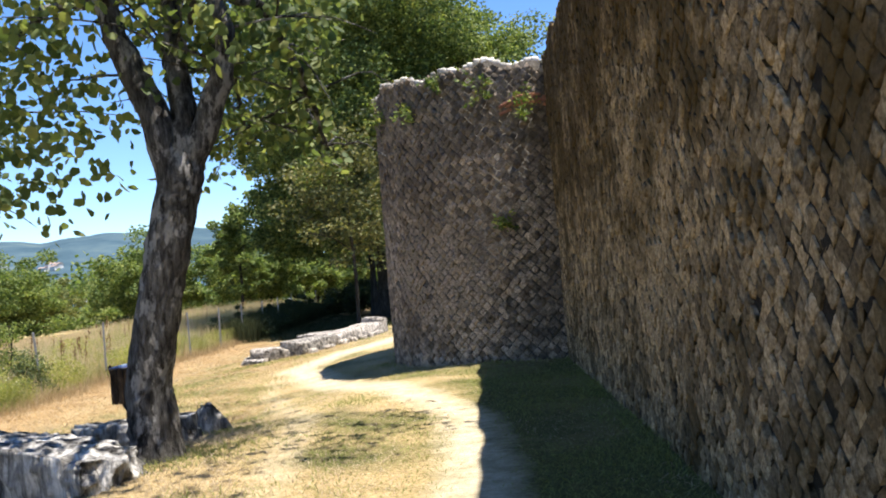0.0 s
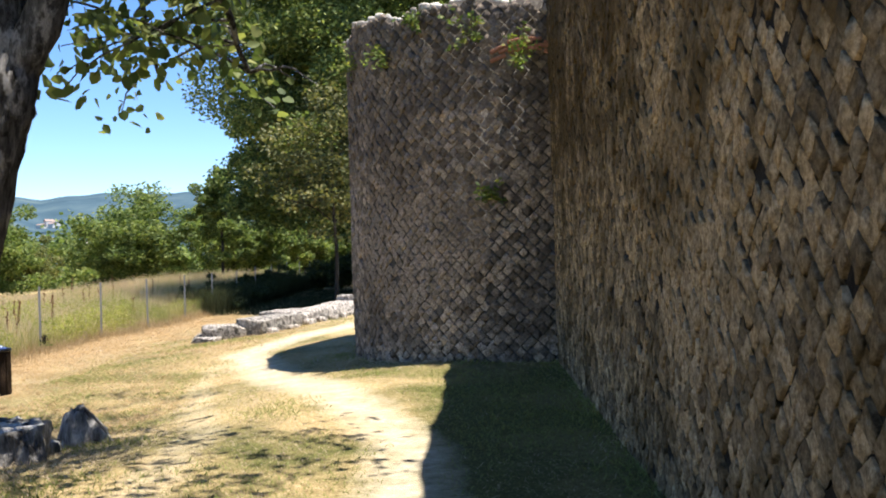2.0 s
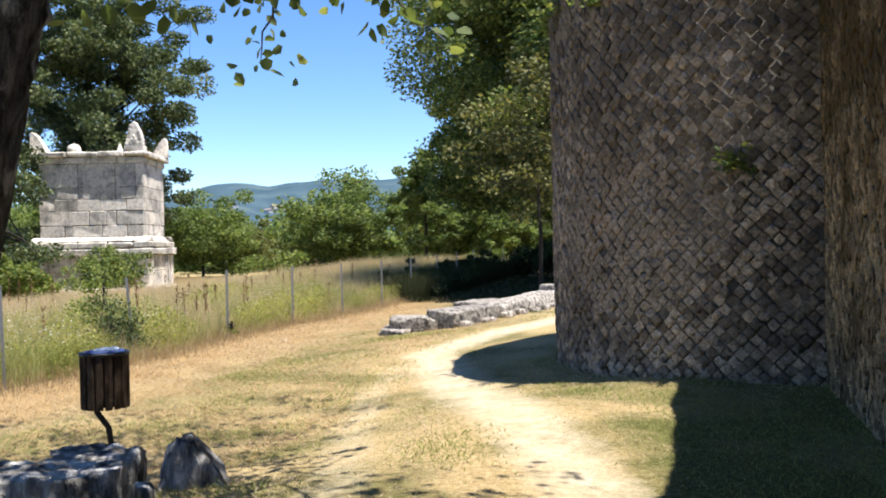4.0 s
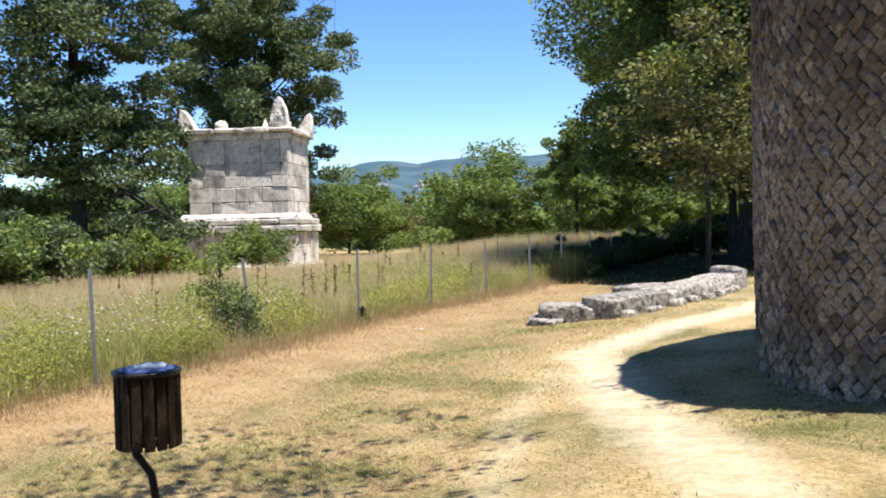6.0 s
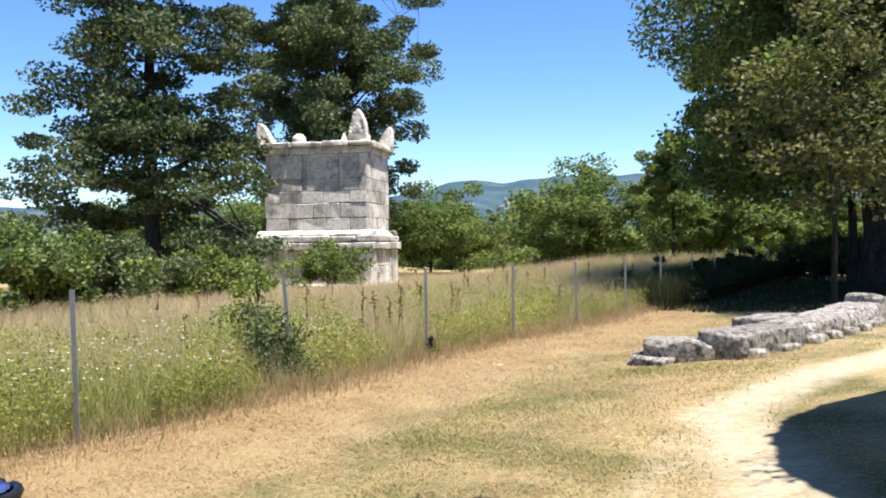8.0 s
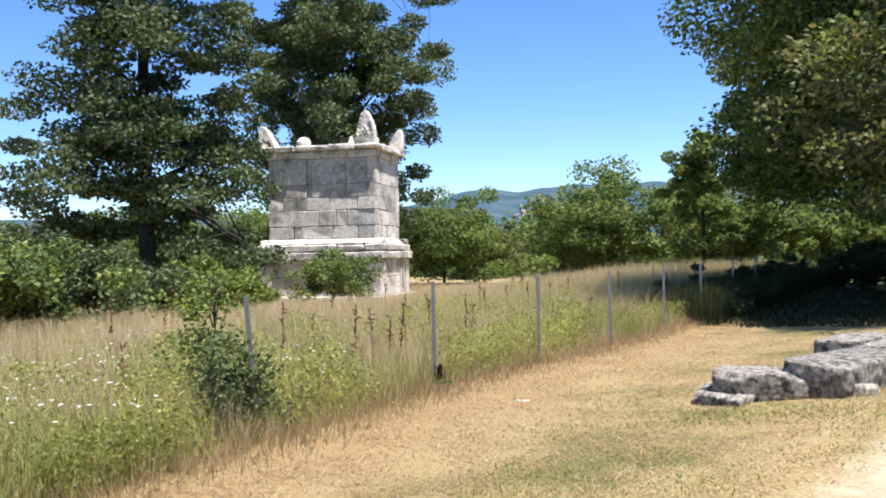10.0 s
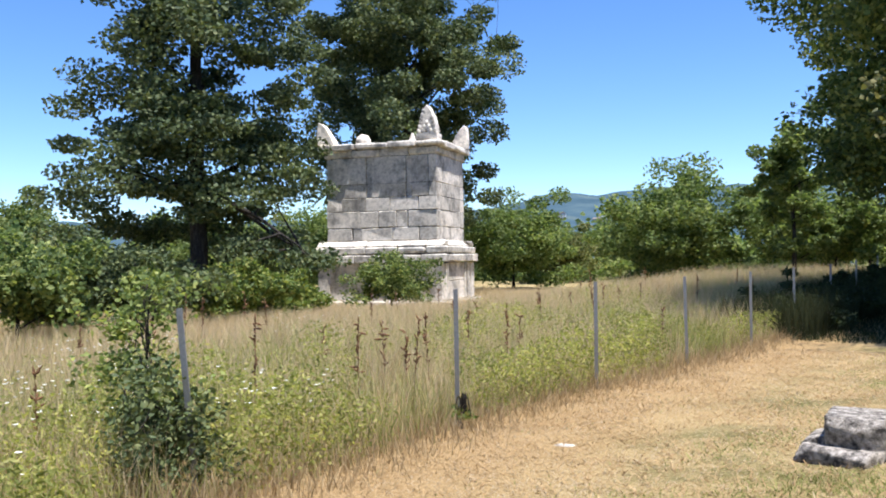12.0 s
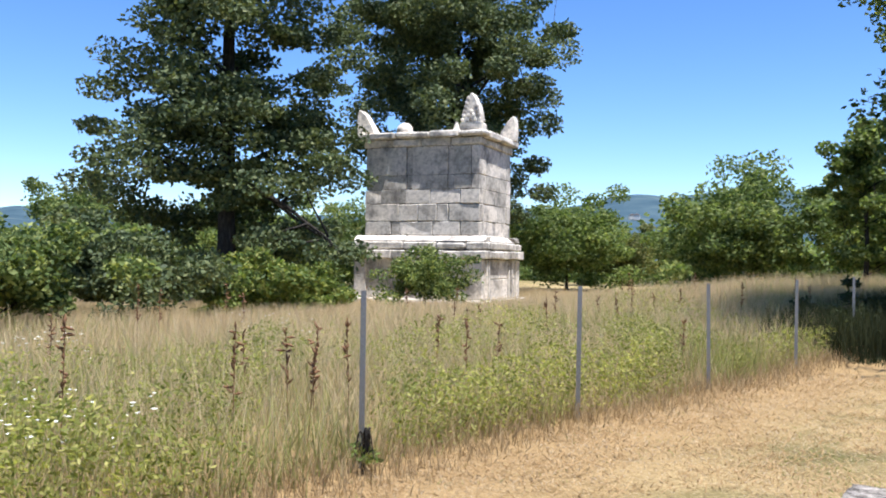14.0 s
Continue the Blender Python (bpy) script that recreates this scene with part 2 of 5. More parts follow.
def mesh_np(name, verts, faces, material, smooth=False, up=None):
    verts = np.ascontiguousarray(verts, dtype=np.float32).reshape(-1, 3)
    faces = np.ascontiguousarray(faces, dtype=np.int32)
    k = faces.shape[1]
    me = bpy.data.meshes.new(name)
    me.vertices.add(len(verts))
    me.vertices.foreach_set("co", verts.ravel())
    me.loops.add(faces.size)
    me.loops.foreach_set("vertex_index", faces.ravel())
    me.polygons.add(len(faces))
    me.polygons.foreach_set("loop_start", np.arange(0, faces.size, k, dtype=np.int32))
    me.update(calc_edges=True)
    if smooth:
        me.polygons.foreach_set("use_smooth", np.ones(len(faces), dtype=bool))
    if up is not None:
        at = me.attributes.new("up", "FLOAT", "POINT")
        at.data.foreach_set("value", np.ascontiguousarray(up, dtype=np.float32).ravel())
    me.materials.append(material)
    return me


def under(ob, parent):
    ob.parent = parent
    return ob


def part_np(name, verts, faces, material, parent, label="", smooth=False):
    ob = under(new(name, mesh_np(name, verts, faces, material, smooth)), parent)
    return tagged(ob, label)


def part(name, bm, material, parent, label="", smooth=False):
    me = bpy.data.meshes.new(name)
    bm.to_mesh(me)
    bm.free()
    me.materials.append(material)
    if smooth:
        me.polygons.foreach_set("use_smooth", np.ones(len(me.polygons), dtype=bool))
    ob = new(name, me)
    if parent is not None:
        ob.parent = parent
    return tagged(ob, label)


def thing(name, loc, label, category, group="", rz=0.0):
    e = new(name)
    e.empty_display_size = 0.2
    e.matrix_basis = pose(*loc, 0, 0, rz)
    return tagged(e, label, category, group)


def tube(points, radii, seg=8, rough=0.0, rng=None):
    """A tapered tube along points: its vertices and quads."""
    P = np.array(points, dtype=float)
    T = np.gradient(P, axis=0)
    T /= np.linalg.norm(T, axis=1)[:, None] + 1e-9
    ref = np.array([0.0, 1.0, 0.0]) if abs(T[0][1]) < 0.8 else np.array([1.0, 0.0, 0.0])
    A = np.cross(T, ref)
    A /= np.linalg.norm(A, axis=1)[:, None] + 1e-9
    B = np.cross(T, A)
    ang = np.linspace(0, 2 * np.pi, seg, endpoint=False)
    R = np.array(radii, dtype=float)[:, None] * np.ones(seg)[None, :]
    if rough and rng is not None:
        R = R * (1 + rough * rng.normal(size=R.shape))
    V = P[:, None, :] + R[..., None] * (np.cos(ang)[None, :, None] * A[:, None, :] + np.sin(ang)[None, :, None] * B[:, None, :])
    n = len(P)
    i, j = np.meshgrid(np.arange(n - 1), np.arange(seg), indexing="ij")
    a = i * seg + j
    b = i * seg + (j + 1) % seg
    F = np.stack([a, b, b + seg, a + seg], axis=-1).reshape(-1, 4)
    return V.reshape(-1, 3), F


def join_np(items):
    V, F, o = [], [], 0
    for v, f in items:
        V.append(v)
        F.append(f + o)
        o += len(v)
    return np.concatenate(V), np.concatenate(F)


def bent(a, b, n, wob, rng, sag=0.0):
    a, b = np.array(a, float), np.array(b, float)
    s = np.linspace(0, 1, n)[:, None]
    p = a + (b - a) * s
    w = rng.normal(size=(n, 3)) * wob
    w[0] = 0
    w[-1] *= 0.3
    p += np.cumsum(w, axis=0) * 0.5 * np.sin(np.pi * s * 0.9)
    p[:, 2] += sag * np.sin(np.pi * s[:, 0])
    return p


def leaf_cloud(centres, length, width, rng, flat=0.5, droop=0.0, fine=False):
    """Single leaves, folded along the midrib, round the given places."""
    n = len(centres)
    u = rng.normal(size=(n, 3))
    u[:, 2] = u[:, 2] * flat - droop
    u /= np.linalg.norm(u, axis=1)[:, None]
    w = rng.normal(size=(n, 3))
    w[:, 2] *= 0.5
    v = np.cross(u, w)
    v /= np.linalg.norm(v, axis=1)[:, None] + 1e-9
    nn = np.cross(u, v)
    L = (length * rng.uniform(0.65, 1.3, n))[:, None]
    W = (width * rng.uniform(0.65, 1.3, n))[:, None]
    c = np.asarray(centres)
    if fine:
        pts = [c, c + u * L * 0.3 + v * W * 0.5 + nn * W * 0.12, c + u * L * 0.75 + v * W * 0.36 + nn * W * 0.1, c + u * L,
               c + u * L * 0.75 - v * W * 0.36 + nn * W * 0.1, c + u * L * 0.3 - v * W * 0.5 + nn * W * 0.12]
        V = np.stack(pts, axis=1)
        f = np.array([[0, 1, 2], [0, 2, 3], [0, 3, 4], [0, 4, 5]])
        F = (np.arange(n)[:, None, None] * 6 + f[None]).reshape(-1, 3)
    else:
        V = np.stack([c, c + u * L * 0.45 + v * W * 0.5 + nn * W * 0.15, c + u * L, c + u * L * 0.45 - v * W * 0.5 + nn * W * 0.15], axis=1)
        f = np.array([[0, 1, 2], [0, 2, 3]])
        F = (np.arange(n)[:, None, None] * 4 + f[None]).reshape(-1, 3)
    return V.reshape(-1, 3), F


def smooth01(t):
    t = np.clip(t, 0, 1)
    return t * t * (3 - 2 * t)


# ---- ground ----
def ground_z(x, y):
    x, y = np.asarray(x, float), np.asarray(y, float)
    w = smooth01((y - 12) / 6)
    h = 0.38 * (smooth01((x + 3.8) / 3.8) * (1 - w) + smooth01((x + 6.5) / 6.5) * w)
    h = h + 0.22 * np.exp(-(((x + 2.3) / 1.3) ** 2 + ((y - 7.2) / 1.9) ** 2))
    h = h - 0.34 * np.exp(-(((x + 27) / 9) ** 2 + ((y - 43) / 12) ** 2))
    h = h - 0.09 * np.exp(-(((x + 1.2) / 1.7) ** 2 + ((y - 14) / 2.2) ** 2)) + 0.07 * np.exp(-(((x + 3.6) / 2) ** 2 + ((y - 22) / 3) ** 2))
    h = h + 0.66 * np.exp(-(((x + 14) / 7) ** 2 + ((y - 47) / 11) ** 2))
    d = np.sqrt(x * x + (y - 10) ** 2)
    h = h - 0.008 * np.clip(d - 70, 0, 600)
    h = h + 0.018 * np.sin(x * 1.9 + 0.7 * y) * np.sin(y * 1.3 - 0.4 * x) * (d < 70)
    return h


def dist_line(x, y, line):
    best = np.full(np.shape(x), 1e9)
    for (x0, y0), (x1, y1) in zip(line[:-1], line[1:]):
        dx, dy = x1 - x0, y1 - y0
        t = np.clip(((x - x0) * dx + (y - y0) * dy) / (dx * dx + dy * dy), 0, 1)
        best = np.minimum(best, np.hypot(x - x0 - t * dx, y - y0 - t * dy))
    return best


TRAIL = [(1.05, 2), (0.95, 6), (0.76, 8.4), (0.3, 9.6), (-0.2, 10.9), (-0.75, 12.2), (-1.4, 13.6), (-2.1, 15.1), (-2.72, 16.6), (-2.55, 18), (-2.1, 19.6), (-1.5, 21.4), (-0.8, 26), (-0.3, 33), (0, 50)]
TRAIL_2 = [(-0.1, 2), (-0.5, 6), (-0.95, 9.2), (-1.5, 10.6), (-2.1, 12.5), (-2.6, 14), (-2.85, 15.6)]


def path_mask(x, y):
    a = 0.88 * (1 - smooth01((dist_line(x, y, TRAIL) - 0.05) / (0.62 + 0.23 * smooth01((y - 9) / 4))))
    b = 0.6 * (1 - smooth01((dist_line(x, y, TRAIL_2) - 0.05) / 0.5))
    return np.maximum(a, b)


def fence_x(y):
    return -7.4 - 0.75 * smooth01((np.asarray(y, float) - 13.8) / 9.0) - 0.02 * np.clip(np.asarray(y, float) - 24, 0, 100)


def green_band(x, y):
    """Where the mown ground stays green, a few steps from the fence."""
    return np.exp(-(((x - fence_x(y) - 3.0) / 1.15) ** 2)) * smooth01((np.asarray(y) - 9) / 3) * (1 - smooth01((np.asarray(y) - 18.5) / 4))


def spread(fine0, fine1, step, far, ratio=1.18):
    mid = list(np.arange(fine0, fine1, step))
    s, p = step, mid[-1]
    while p < far:
        s *= ratio
        p += s
        mid.append(p)
    s, p = step, mid[0]
    low = []
    while p > -far:
        s *= ratio
        p -= s
        low.append(p)
    return np.array(low[::-1] + mid)


def build_ground():
    xs, ys = spread(-14, 5, 0.18, 3200), spread(0, 34, 0.18, 3200)
    X, Y = np.meshgrid(xs, ys, indexing="ij")
    Z = ground_z(X, Y)
    V = np.stack([X, Y, Z], axis=-1).reshape(-1, 3)
    n, k = len(xs), len(ys)
    i, j = np.meshgrid(np.arange(n - 1), np.arange(k - 1), indexing="ij")
    a = i * k + j
    F = np.stack([a, a + k, a + k + 1, a + 1], axis=-1).reshape(-1, 4)
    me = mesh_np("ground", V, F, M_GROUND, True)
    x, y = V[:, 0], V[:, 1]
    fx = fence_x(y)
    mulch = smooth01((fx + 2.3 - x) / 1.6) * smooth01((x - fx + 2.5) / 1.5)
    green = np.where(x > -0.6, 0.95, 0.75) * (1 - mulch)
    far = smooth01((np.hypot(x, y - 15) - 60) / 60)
    # shady: green wall-foot grass, darkened for the wall's shadow; elsewhere only green
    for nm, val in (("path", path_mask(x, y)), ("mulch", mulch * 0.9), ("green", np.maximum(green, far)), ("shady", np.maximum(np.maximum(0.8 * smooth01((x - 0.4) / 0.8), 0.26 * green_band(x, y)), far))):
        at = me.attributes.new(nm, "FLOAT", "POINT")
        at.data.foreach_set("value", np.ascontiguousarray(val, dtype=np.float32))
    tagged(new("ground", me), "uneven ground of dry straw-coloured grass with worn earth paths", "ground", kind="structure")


build_ground()


# ---- hills on the horizon ----
def build_hills():
    yaw = np.radians(np.linspace(-50, 130, 361))
    deg = np.degrees(yaw)
    prof = np.interp(deg, [-50, 0, 15, 22, 27, 29.2, 31.5, 34, 38, 45, 56, 66, 90, 130], [3.0, 3.5, 4.0, 4.2, 3.95, 4.05, 3.6, 3.2, 2.9, 2.6, 2.6, 2.6, 2.3, 2.0])
    prof = prof + 0.07 * np.sin(deg * 1.1) + 0.04 * np.sin(deg * 2.7 + 1)
    rad = np.linspace(700, 2300, 24)
    up = smooth01(np.linspace(0, 1, 24)) ** 1.1
    A, R = np.meshgrid(yaw, rad, indexing="ij")
    Z = 1.6 + np.tan(np.radians(prof))[:, None] * 2300 * up[None, :] - 14 * (1 - up[None, :])
    bumps = np.array([[noise.noise(Vector((float(a) * 7, float(r) * 0.003, 0))) for r in rad] for a in yaw])
    Z = Z + 22 * bumps * (up * (1 - up) * 4)[None, :]
    V = np.stack([-np.sin(A) * R, np.cos(A) * R, Z], axis=-1).reshape(-1, 3)
    n, k = A.shape
    i, j = np.meshgrid(np.arange(n - 1), np.arange(k - 1), indexing="ij")
    a = i * k + j
    F = np.stack([a, a + 1, a + k + 1, a + k], axis=-1).reshape(-1, 4)
    tagged(new("backdrop", mesh_np("backdrop", V, F, M_HILL, True)), "wooded hills along the horizon, distance haze put into their blue-green", "hills", kind="structure")

    def hill_z(az, r):
        s = (r - 700) / 1600
        return 1.6 + math.tan(radians(float(np.interp(az, deg, prof)))) * 2300 * float(smooth01(s)) ** 1.1 - 14 * (1 - float(smooth01(s)) ** 1.1)

    bm = bmesh.new()
    bmesh.ops.create_cube(bm, size=1, matrix=Matrix.Translation((0, 0, 0.5)))
    first = thing("house", (0, 0, 0), "pale plastered house with clay roof on the far hillside", "house", "houses on the hillside")
    wall = part("wall", bm, M_HOUSE, first)
    bm = bmesh.new()
    vs = [bm.verts.new(p) for p in ((-0.55, -0.55, 1), (0.55, -0.55, 1), (0.55, 0.55, 1), (-0.55, 0.55, 1), (-0.55, 0, 1.4), (0.55, 0, 1.4))]
    for f in ((0, 1, 5, 4), (2, 3, 4, 5), (0, 4, 3), (1, 2, 5), (3, 2, 1, 0)):
        bm.faces.new([vs[q] for q in f])
    part("roof", bm, M_ROOF, first)
    rng = np.random.default_rng(3)
    spots = [(rng.uniform(24.5, 30.5), rng.uniform(1050, 1230)) for _ in range(34)] + [(26.2, 1500), (26.6, 1500), (27.0, 1490), (26.4, 1480), (29.0, 1520), (29.3, 1530)]
    for q, (az, r) in enumerate(spots):
        a = radians(az)
        m = Matrix.LocRotScale((-math.sin(a) * r, math.cos(a) * r, hill_z(az, r) - 2), Euler((0, 0, rng.uniform(0, 3))), (rng.uniform(8, 15), rng.uniform(7, 11), rng.uniform(5, 9)))
        if q == 0:
            first.matrix_basis = m
        else:
            c = copy_thing(first, Matrix())
            c.matrix_basis = m


build_hills()


# ---- reticulate masonry ----
PITCH = 0.132
TOWER_PITCH = 0.14


def stone_rings(n, rng, pitch, fill=1.0, wild=1.0):
    """Rough diamond stones in their own plane: back ring, shoulder ring, front ring and tip (x across, y up, z out)."""
    ang = np.linspace(0, 2 * np.pi, 8, endpoint=False)
    base = 1.0 / (np.abs(np.cos(ang)) + np.abs(np.sin(ang)))
    base = np.where(np.arange(8) % 2 == 1, base * 0.98, base * 1.0)
    r = base[None, :] * rng.uniform(1 - 0.2 * wild, 1.03, (n, 8)) * rng.uniform(1 - 0.14 * wild, 1.08, (n, 1)) * pitch * 0.5 * fill
    dx, dy = rng.normal(0, 0.006, n), rng.normal(0, 0.006, n)
    prot = rng.uniform(0.004 + 0.01 * wild ** 3, 0.008 + 0.022 * wild ** 2, n)
    tilt = rng.normal(0, 0.065 * wild, (n, 2))
    rings = []
    for scale, dep in ((1.0, -0.03), (0.97, 0.88), (0.91, 1.0)):
        rr = r * scale * (rng.uniform(0.9, 1.08, (n, 8)) if scale < 1 else 1)
        x = rr * np.cos(ang) + dx[:, None]
        y = rr * np.sin(ang) + dy[:, None]
        z = (prot[:, None] * dep if dep > 0 else np.full((n, 8), dep)) + (tilt[:, :1] * x + tilt[:, 1:] * y) * (dep > 0)
        if dep == 1.0:
            z = z + rng.normal(0, 0.0035, (n, 8))
        rings.append(np.stack([x, y, z], axis=-1))
    tip = np.stack([dx + rng.normal(0, 0.012, n), dy + rng.normal(0, 0.012, n), prot * rng.uniform(0.95, 1.06, n) + 0.003], axis=-1)[:, None, :]
    return np.concatenate(rings + [tip], axis=1)


def stone_faces():
    f = []
    for r in (0, 8):
        for i in range(8):
            k = (i + 1) % 8
            f += [(r + i, r + k, r + k + 8), (r + i, r + k + 8, r + i + 8)]
    for i in range(8):
        f.append((16 + i, 16 + (i + 1) % 8, 24))
    return np.array(f)


STONE_F = stone_faces()


def lay_stones(parent, frames, near, material, label, pitch, fill=1.0, wild=1.0):
    """frames: origin, across, up, out for each stone; near: the ones that are parts of their own."""
    rng = np.random.default_rng(len(frames[0]))
    O, T, U, N = frames
    worn = np.array([noise.noise(Vector(p) * 0.9) + 0.6 * noise.noise(Vector(p) * 2.7) for p in O])
    O = O + N * (0.014 * worn)[:, None]
    far = ~near
    g = stone_rings(int(far.sum()), rng, pitch, fill, wild)
    V = O[far][:, None, :] + g[..., :1] * T[far][:, None, :] + g[..., 1:2] * U[far][:, None, :] + g[..., 2:] * N[far][:, None, :]
    F = (np.arange(int(far.sum()))[:, None, None] * 25 + STONE_F[None]).reshape(-1, 3)
    ob = under(new("stonework", mesh_np("stonework", V, F, material)), parent)
    tagged(ob, label, kind="stuff")
    variants = [mesh_np("stone", v, STONE_F, material) for v in stone_rings(24, rng, pitch, fill, wild)]
    for q, i in enumerate(np.nonzero(near)[0]):
        s = under(new("stone", variants[int(rng.integers(24))]), parent)
        m = Matrix([[*(float(c) for c in row)] for row in np.stack([T[i], U[i], N[i]], axis=1)])
        s.matrix_basis = Matrix.Translation(O[i]) @ m.to_4x4()


def nearest_300(score):
    near = np.zeros(len(score), bool)
    near[np.argsort(score)[:300]] = True
    return near


WALL_Y0, WALL_Y1, WALL_TOP, WALL_SKEW = -6.0, 13.3, 4.78, 0.029


def wall_x(y):
    """The wall's face, a little askew to the line walked."""
    return 2.30 - WALL_SKEW * (np.asarray(y, float) - 5)


def wall_top(y):
    return WALL_TOP + 0.06 * np.sin(y * 1.7) + 0.05 * np.sin(y * 4.3 + 1)


def build_wall():
    ys = np.arange(WALL_Y0, WALL_Y1 + 0.01, 0.15)
    zt = wall_top(ys) + RNG.normal(0, 0.02, len(ys))
    V, k = [], 4
    for y, z in zip(ys, zt):
        x = float(wall_x(y))
        V += [(x, y, -0.4), (x, y, z), (x + 1.7, y, z + 0.05), (x + 1.7, y, -0.4)]
    F = []
    for i in range(len(ys) - 1):
        for j in range(3):
            a = i * k + j
            F.append((a, a + 1, a + 1 + k, a + k))
    e = (len(ys) - 1) * k
    F += [(3, 2, 1, 0), (e, e + 1, e + 2, e + 3)]
    ob = new("wall_1", mesh_np("wall_1", np.array(V), np.array(F), M_MORTAR))
    tagged(ob, "high ancient wall of diamond-set brown stones", "wall", kind="structure")
    rows = int(5.4 / (PITCH / 2))
    O = []
    for r in range(rows):
        z = 0.18 + r * PITCH / 2
        for y in np.arange(WALL_Y0 + (r % 2) * PITCH / 2, WALL_Y1 - 0.05, PITCH):
            if z < wall_top(y) - 0.06 and y > 0.5:
                O.append((float(wall_x(y)), y, z))
    O = np.array(O)
    keep = np.random.default_rng(5).random(len(O)) > 0.02
    O = O[keep]
    n = len(O)
    T, U, N = np.tile((WALL_SKEW, -1.0, 0.0), (n, 1)), np.tile((0.0, 0.0, 1.0), (n, 1)), np.tile((-1.0, -WALL_SKEW, 0.0), (n, 1))
    near = nearest_300(np.hypot((O[:, 1] - 6.2) * 0.8, O[:, 2] - 1.9))
    lay_stones(ob, (O, T, U, N), near, M_WALL, "flush brown diamond-set stones with dark joints and moss", PITCH, 1.02, 0.75)


TOWER_X, TOWER_Y, TOWER_R = 2.03, 15.9, 2.8


def tower_top(a):
    return 4.78 + 0.06 * np.cos(2 * (a - 3.24)) + 0.04 * np.sin(a * 9) + 0.04 * np.sin(a * 23 + 1)


def build_tower():
    ang = np.radians(np.arange(0, 360, 2.0))
    n = len(ang)
    zt = tower_top(ang) + RNG.normal(0, 0.03, n)
    ring = lambda r, z: np.stack([TOWER_X + r * np.cos(ang), TOWER_Y + r * np.sin(ang), np.broadcast_to(z, (n,))], axis=-1)
    V = np.concatenate([ring(TOWER_R, -0.3), ring(TOWER_R, zt), ring(TOWER_R - 0.5, zt + 0.06), ring(0.05, 4.9)])
    F = []
    for k in range(3):
        for i in range(n):
            j = (i + 1) % n
            F.append((k * n + i, k * n + j, k * n + n + j, k * n + n + i))
    ob = new("tower", mesh_np("tower", V, np.array(F), M_MORTAR_GREY))
    tagged(ob, "round ancient tower of grey diamond-set stones joined to the wall", "tower", kind="structure")
    cols = int(round(2 * math.pi * TOWER_R / TOWER_PITCH))
    step = 2 * math.pi / cols
    O, A = [], []
    for r in range(int(5.2 / (TOWER_PITCH / 2))):
        z = 0.15 + r * TOWER_PITCH / 2
        for c in range(cols):
            a = (c + 0.5 * (r % 2)) * step
            if math.pi * 0.83 < a < math.pi * 1.55 and z < tower_top(a) - 0.03:
                O.append((TOWER_X + TOWER_R * math.cos(a), TOWER_Y + TOWER_R * math.sin(a), z))
                A.append(a)
    O, A = np.array(O), np.array(A)
    keep = np.random.default_rng(6).random(len(O)) > 0.008
    O, A = O[keep], A[keep]
    N = np.stack([np.cos(A), np.sin(A), 0 * A], axis=-1)
    T = np.stack([-np.sin(A), np.cos(A), 0 * A], axis=-1)
    U = np.tile((0.0, 0.0, 1.0), (len(A), 1))
    near = nearest_300(np.hypot((A - math.pi * 1.28) * TOWER_R * 0.8, O[:, 2] - 1.8))
    lay_stones(ob, (O, T, U, N), near, M_TOWER, "grey diamond-set stones", TOWER_PITCH, 1.09)
    # a patch of red bricks let into the masonry near the rim
    brick_rng = np.random.default_rng(15)
    for row in range(3):
        for c in range(4 - row % 2):
            bm = bmesh.new()
            bmesh.ops.create_cube(bm, size=1)
            for v in bm.verts:
                v.co = (v.co.x * 0.2, v.co.y * 0.042, v.co.z * 0.09)
            bmesh.ops.bevel(bm, geom=bm.edges[:], offset=0.006, segments=1, affect="EDGES")
            b = part("brick", bm, M_BRICK, ob)
            a = math.pi * 1.435 + (c + 0.5 * (row % 2)) * 0.076
            z = 4.02 + row * 0.055 + 0.1 * math.sin((c + 0.5 * (row % 2)) / 3.2 * math.pi)
            m = Matrix(((-math.sin(a), 0, math.cos(a)), (math.cos(a), 0, math.sin(a)), (0, 1, 0)))
            b.matrix_basis = Matrix.Translation((TOWER_X + (TOWER_R + 0.01) * math.cos(a), TOWER_Y + (TOWER_R + 0.01) * math.sin(a), z)) @ m.to_4x4() @ Matrix.Rotation(0.25 * (1.5 - c) + brick_rng.normal(0, 0.05), 4, "Z")
    # rubble along the broken rim
    rng = np.random.default_rng(12)
    rim = []
    for a in np.arange(math.pi * 0.8, math.pi * 1.58, 0.035):
        s = rng.uniform(0.03, 0.065)
        v, f = rock_np((s, s, s * 0.8), rng, 3)
        rim.append((v + np.array([TOWER_X + (TOWER_R - rng.uniform(0, 0.12)) * math.cos(a), TOWER_Y + (TOWER_R - 0.08) * math.sin(a), float(tower_top(a)) + 0.02]), f))
    v, f = join_np(rim)
    tagged(under(new("rim_rubble", mesh_np("rim_rubble", v, f, M_MARBLE)), ob), "pale broken stones along the rim", kind="stuff")


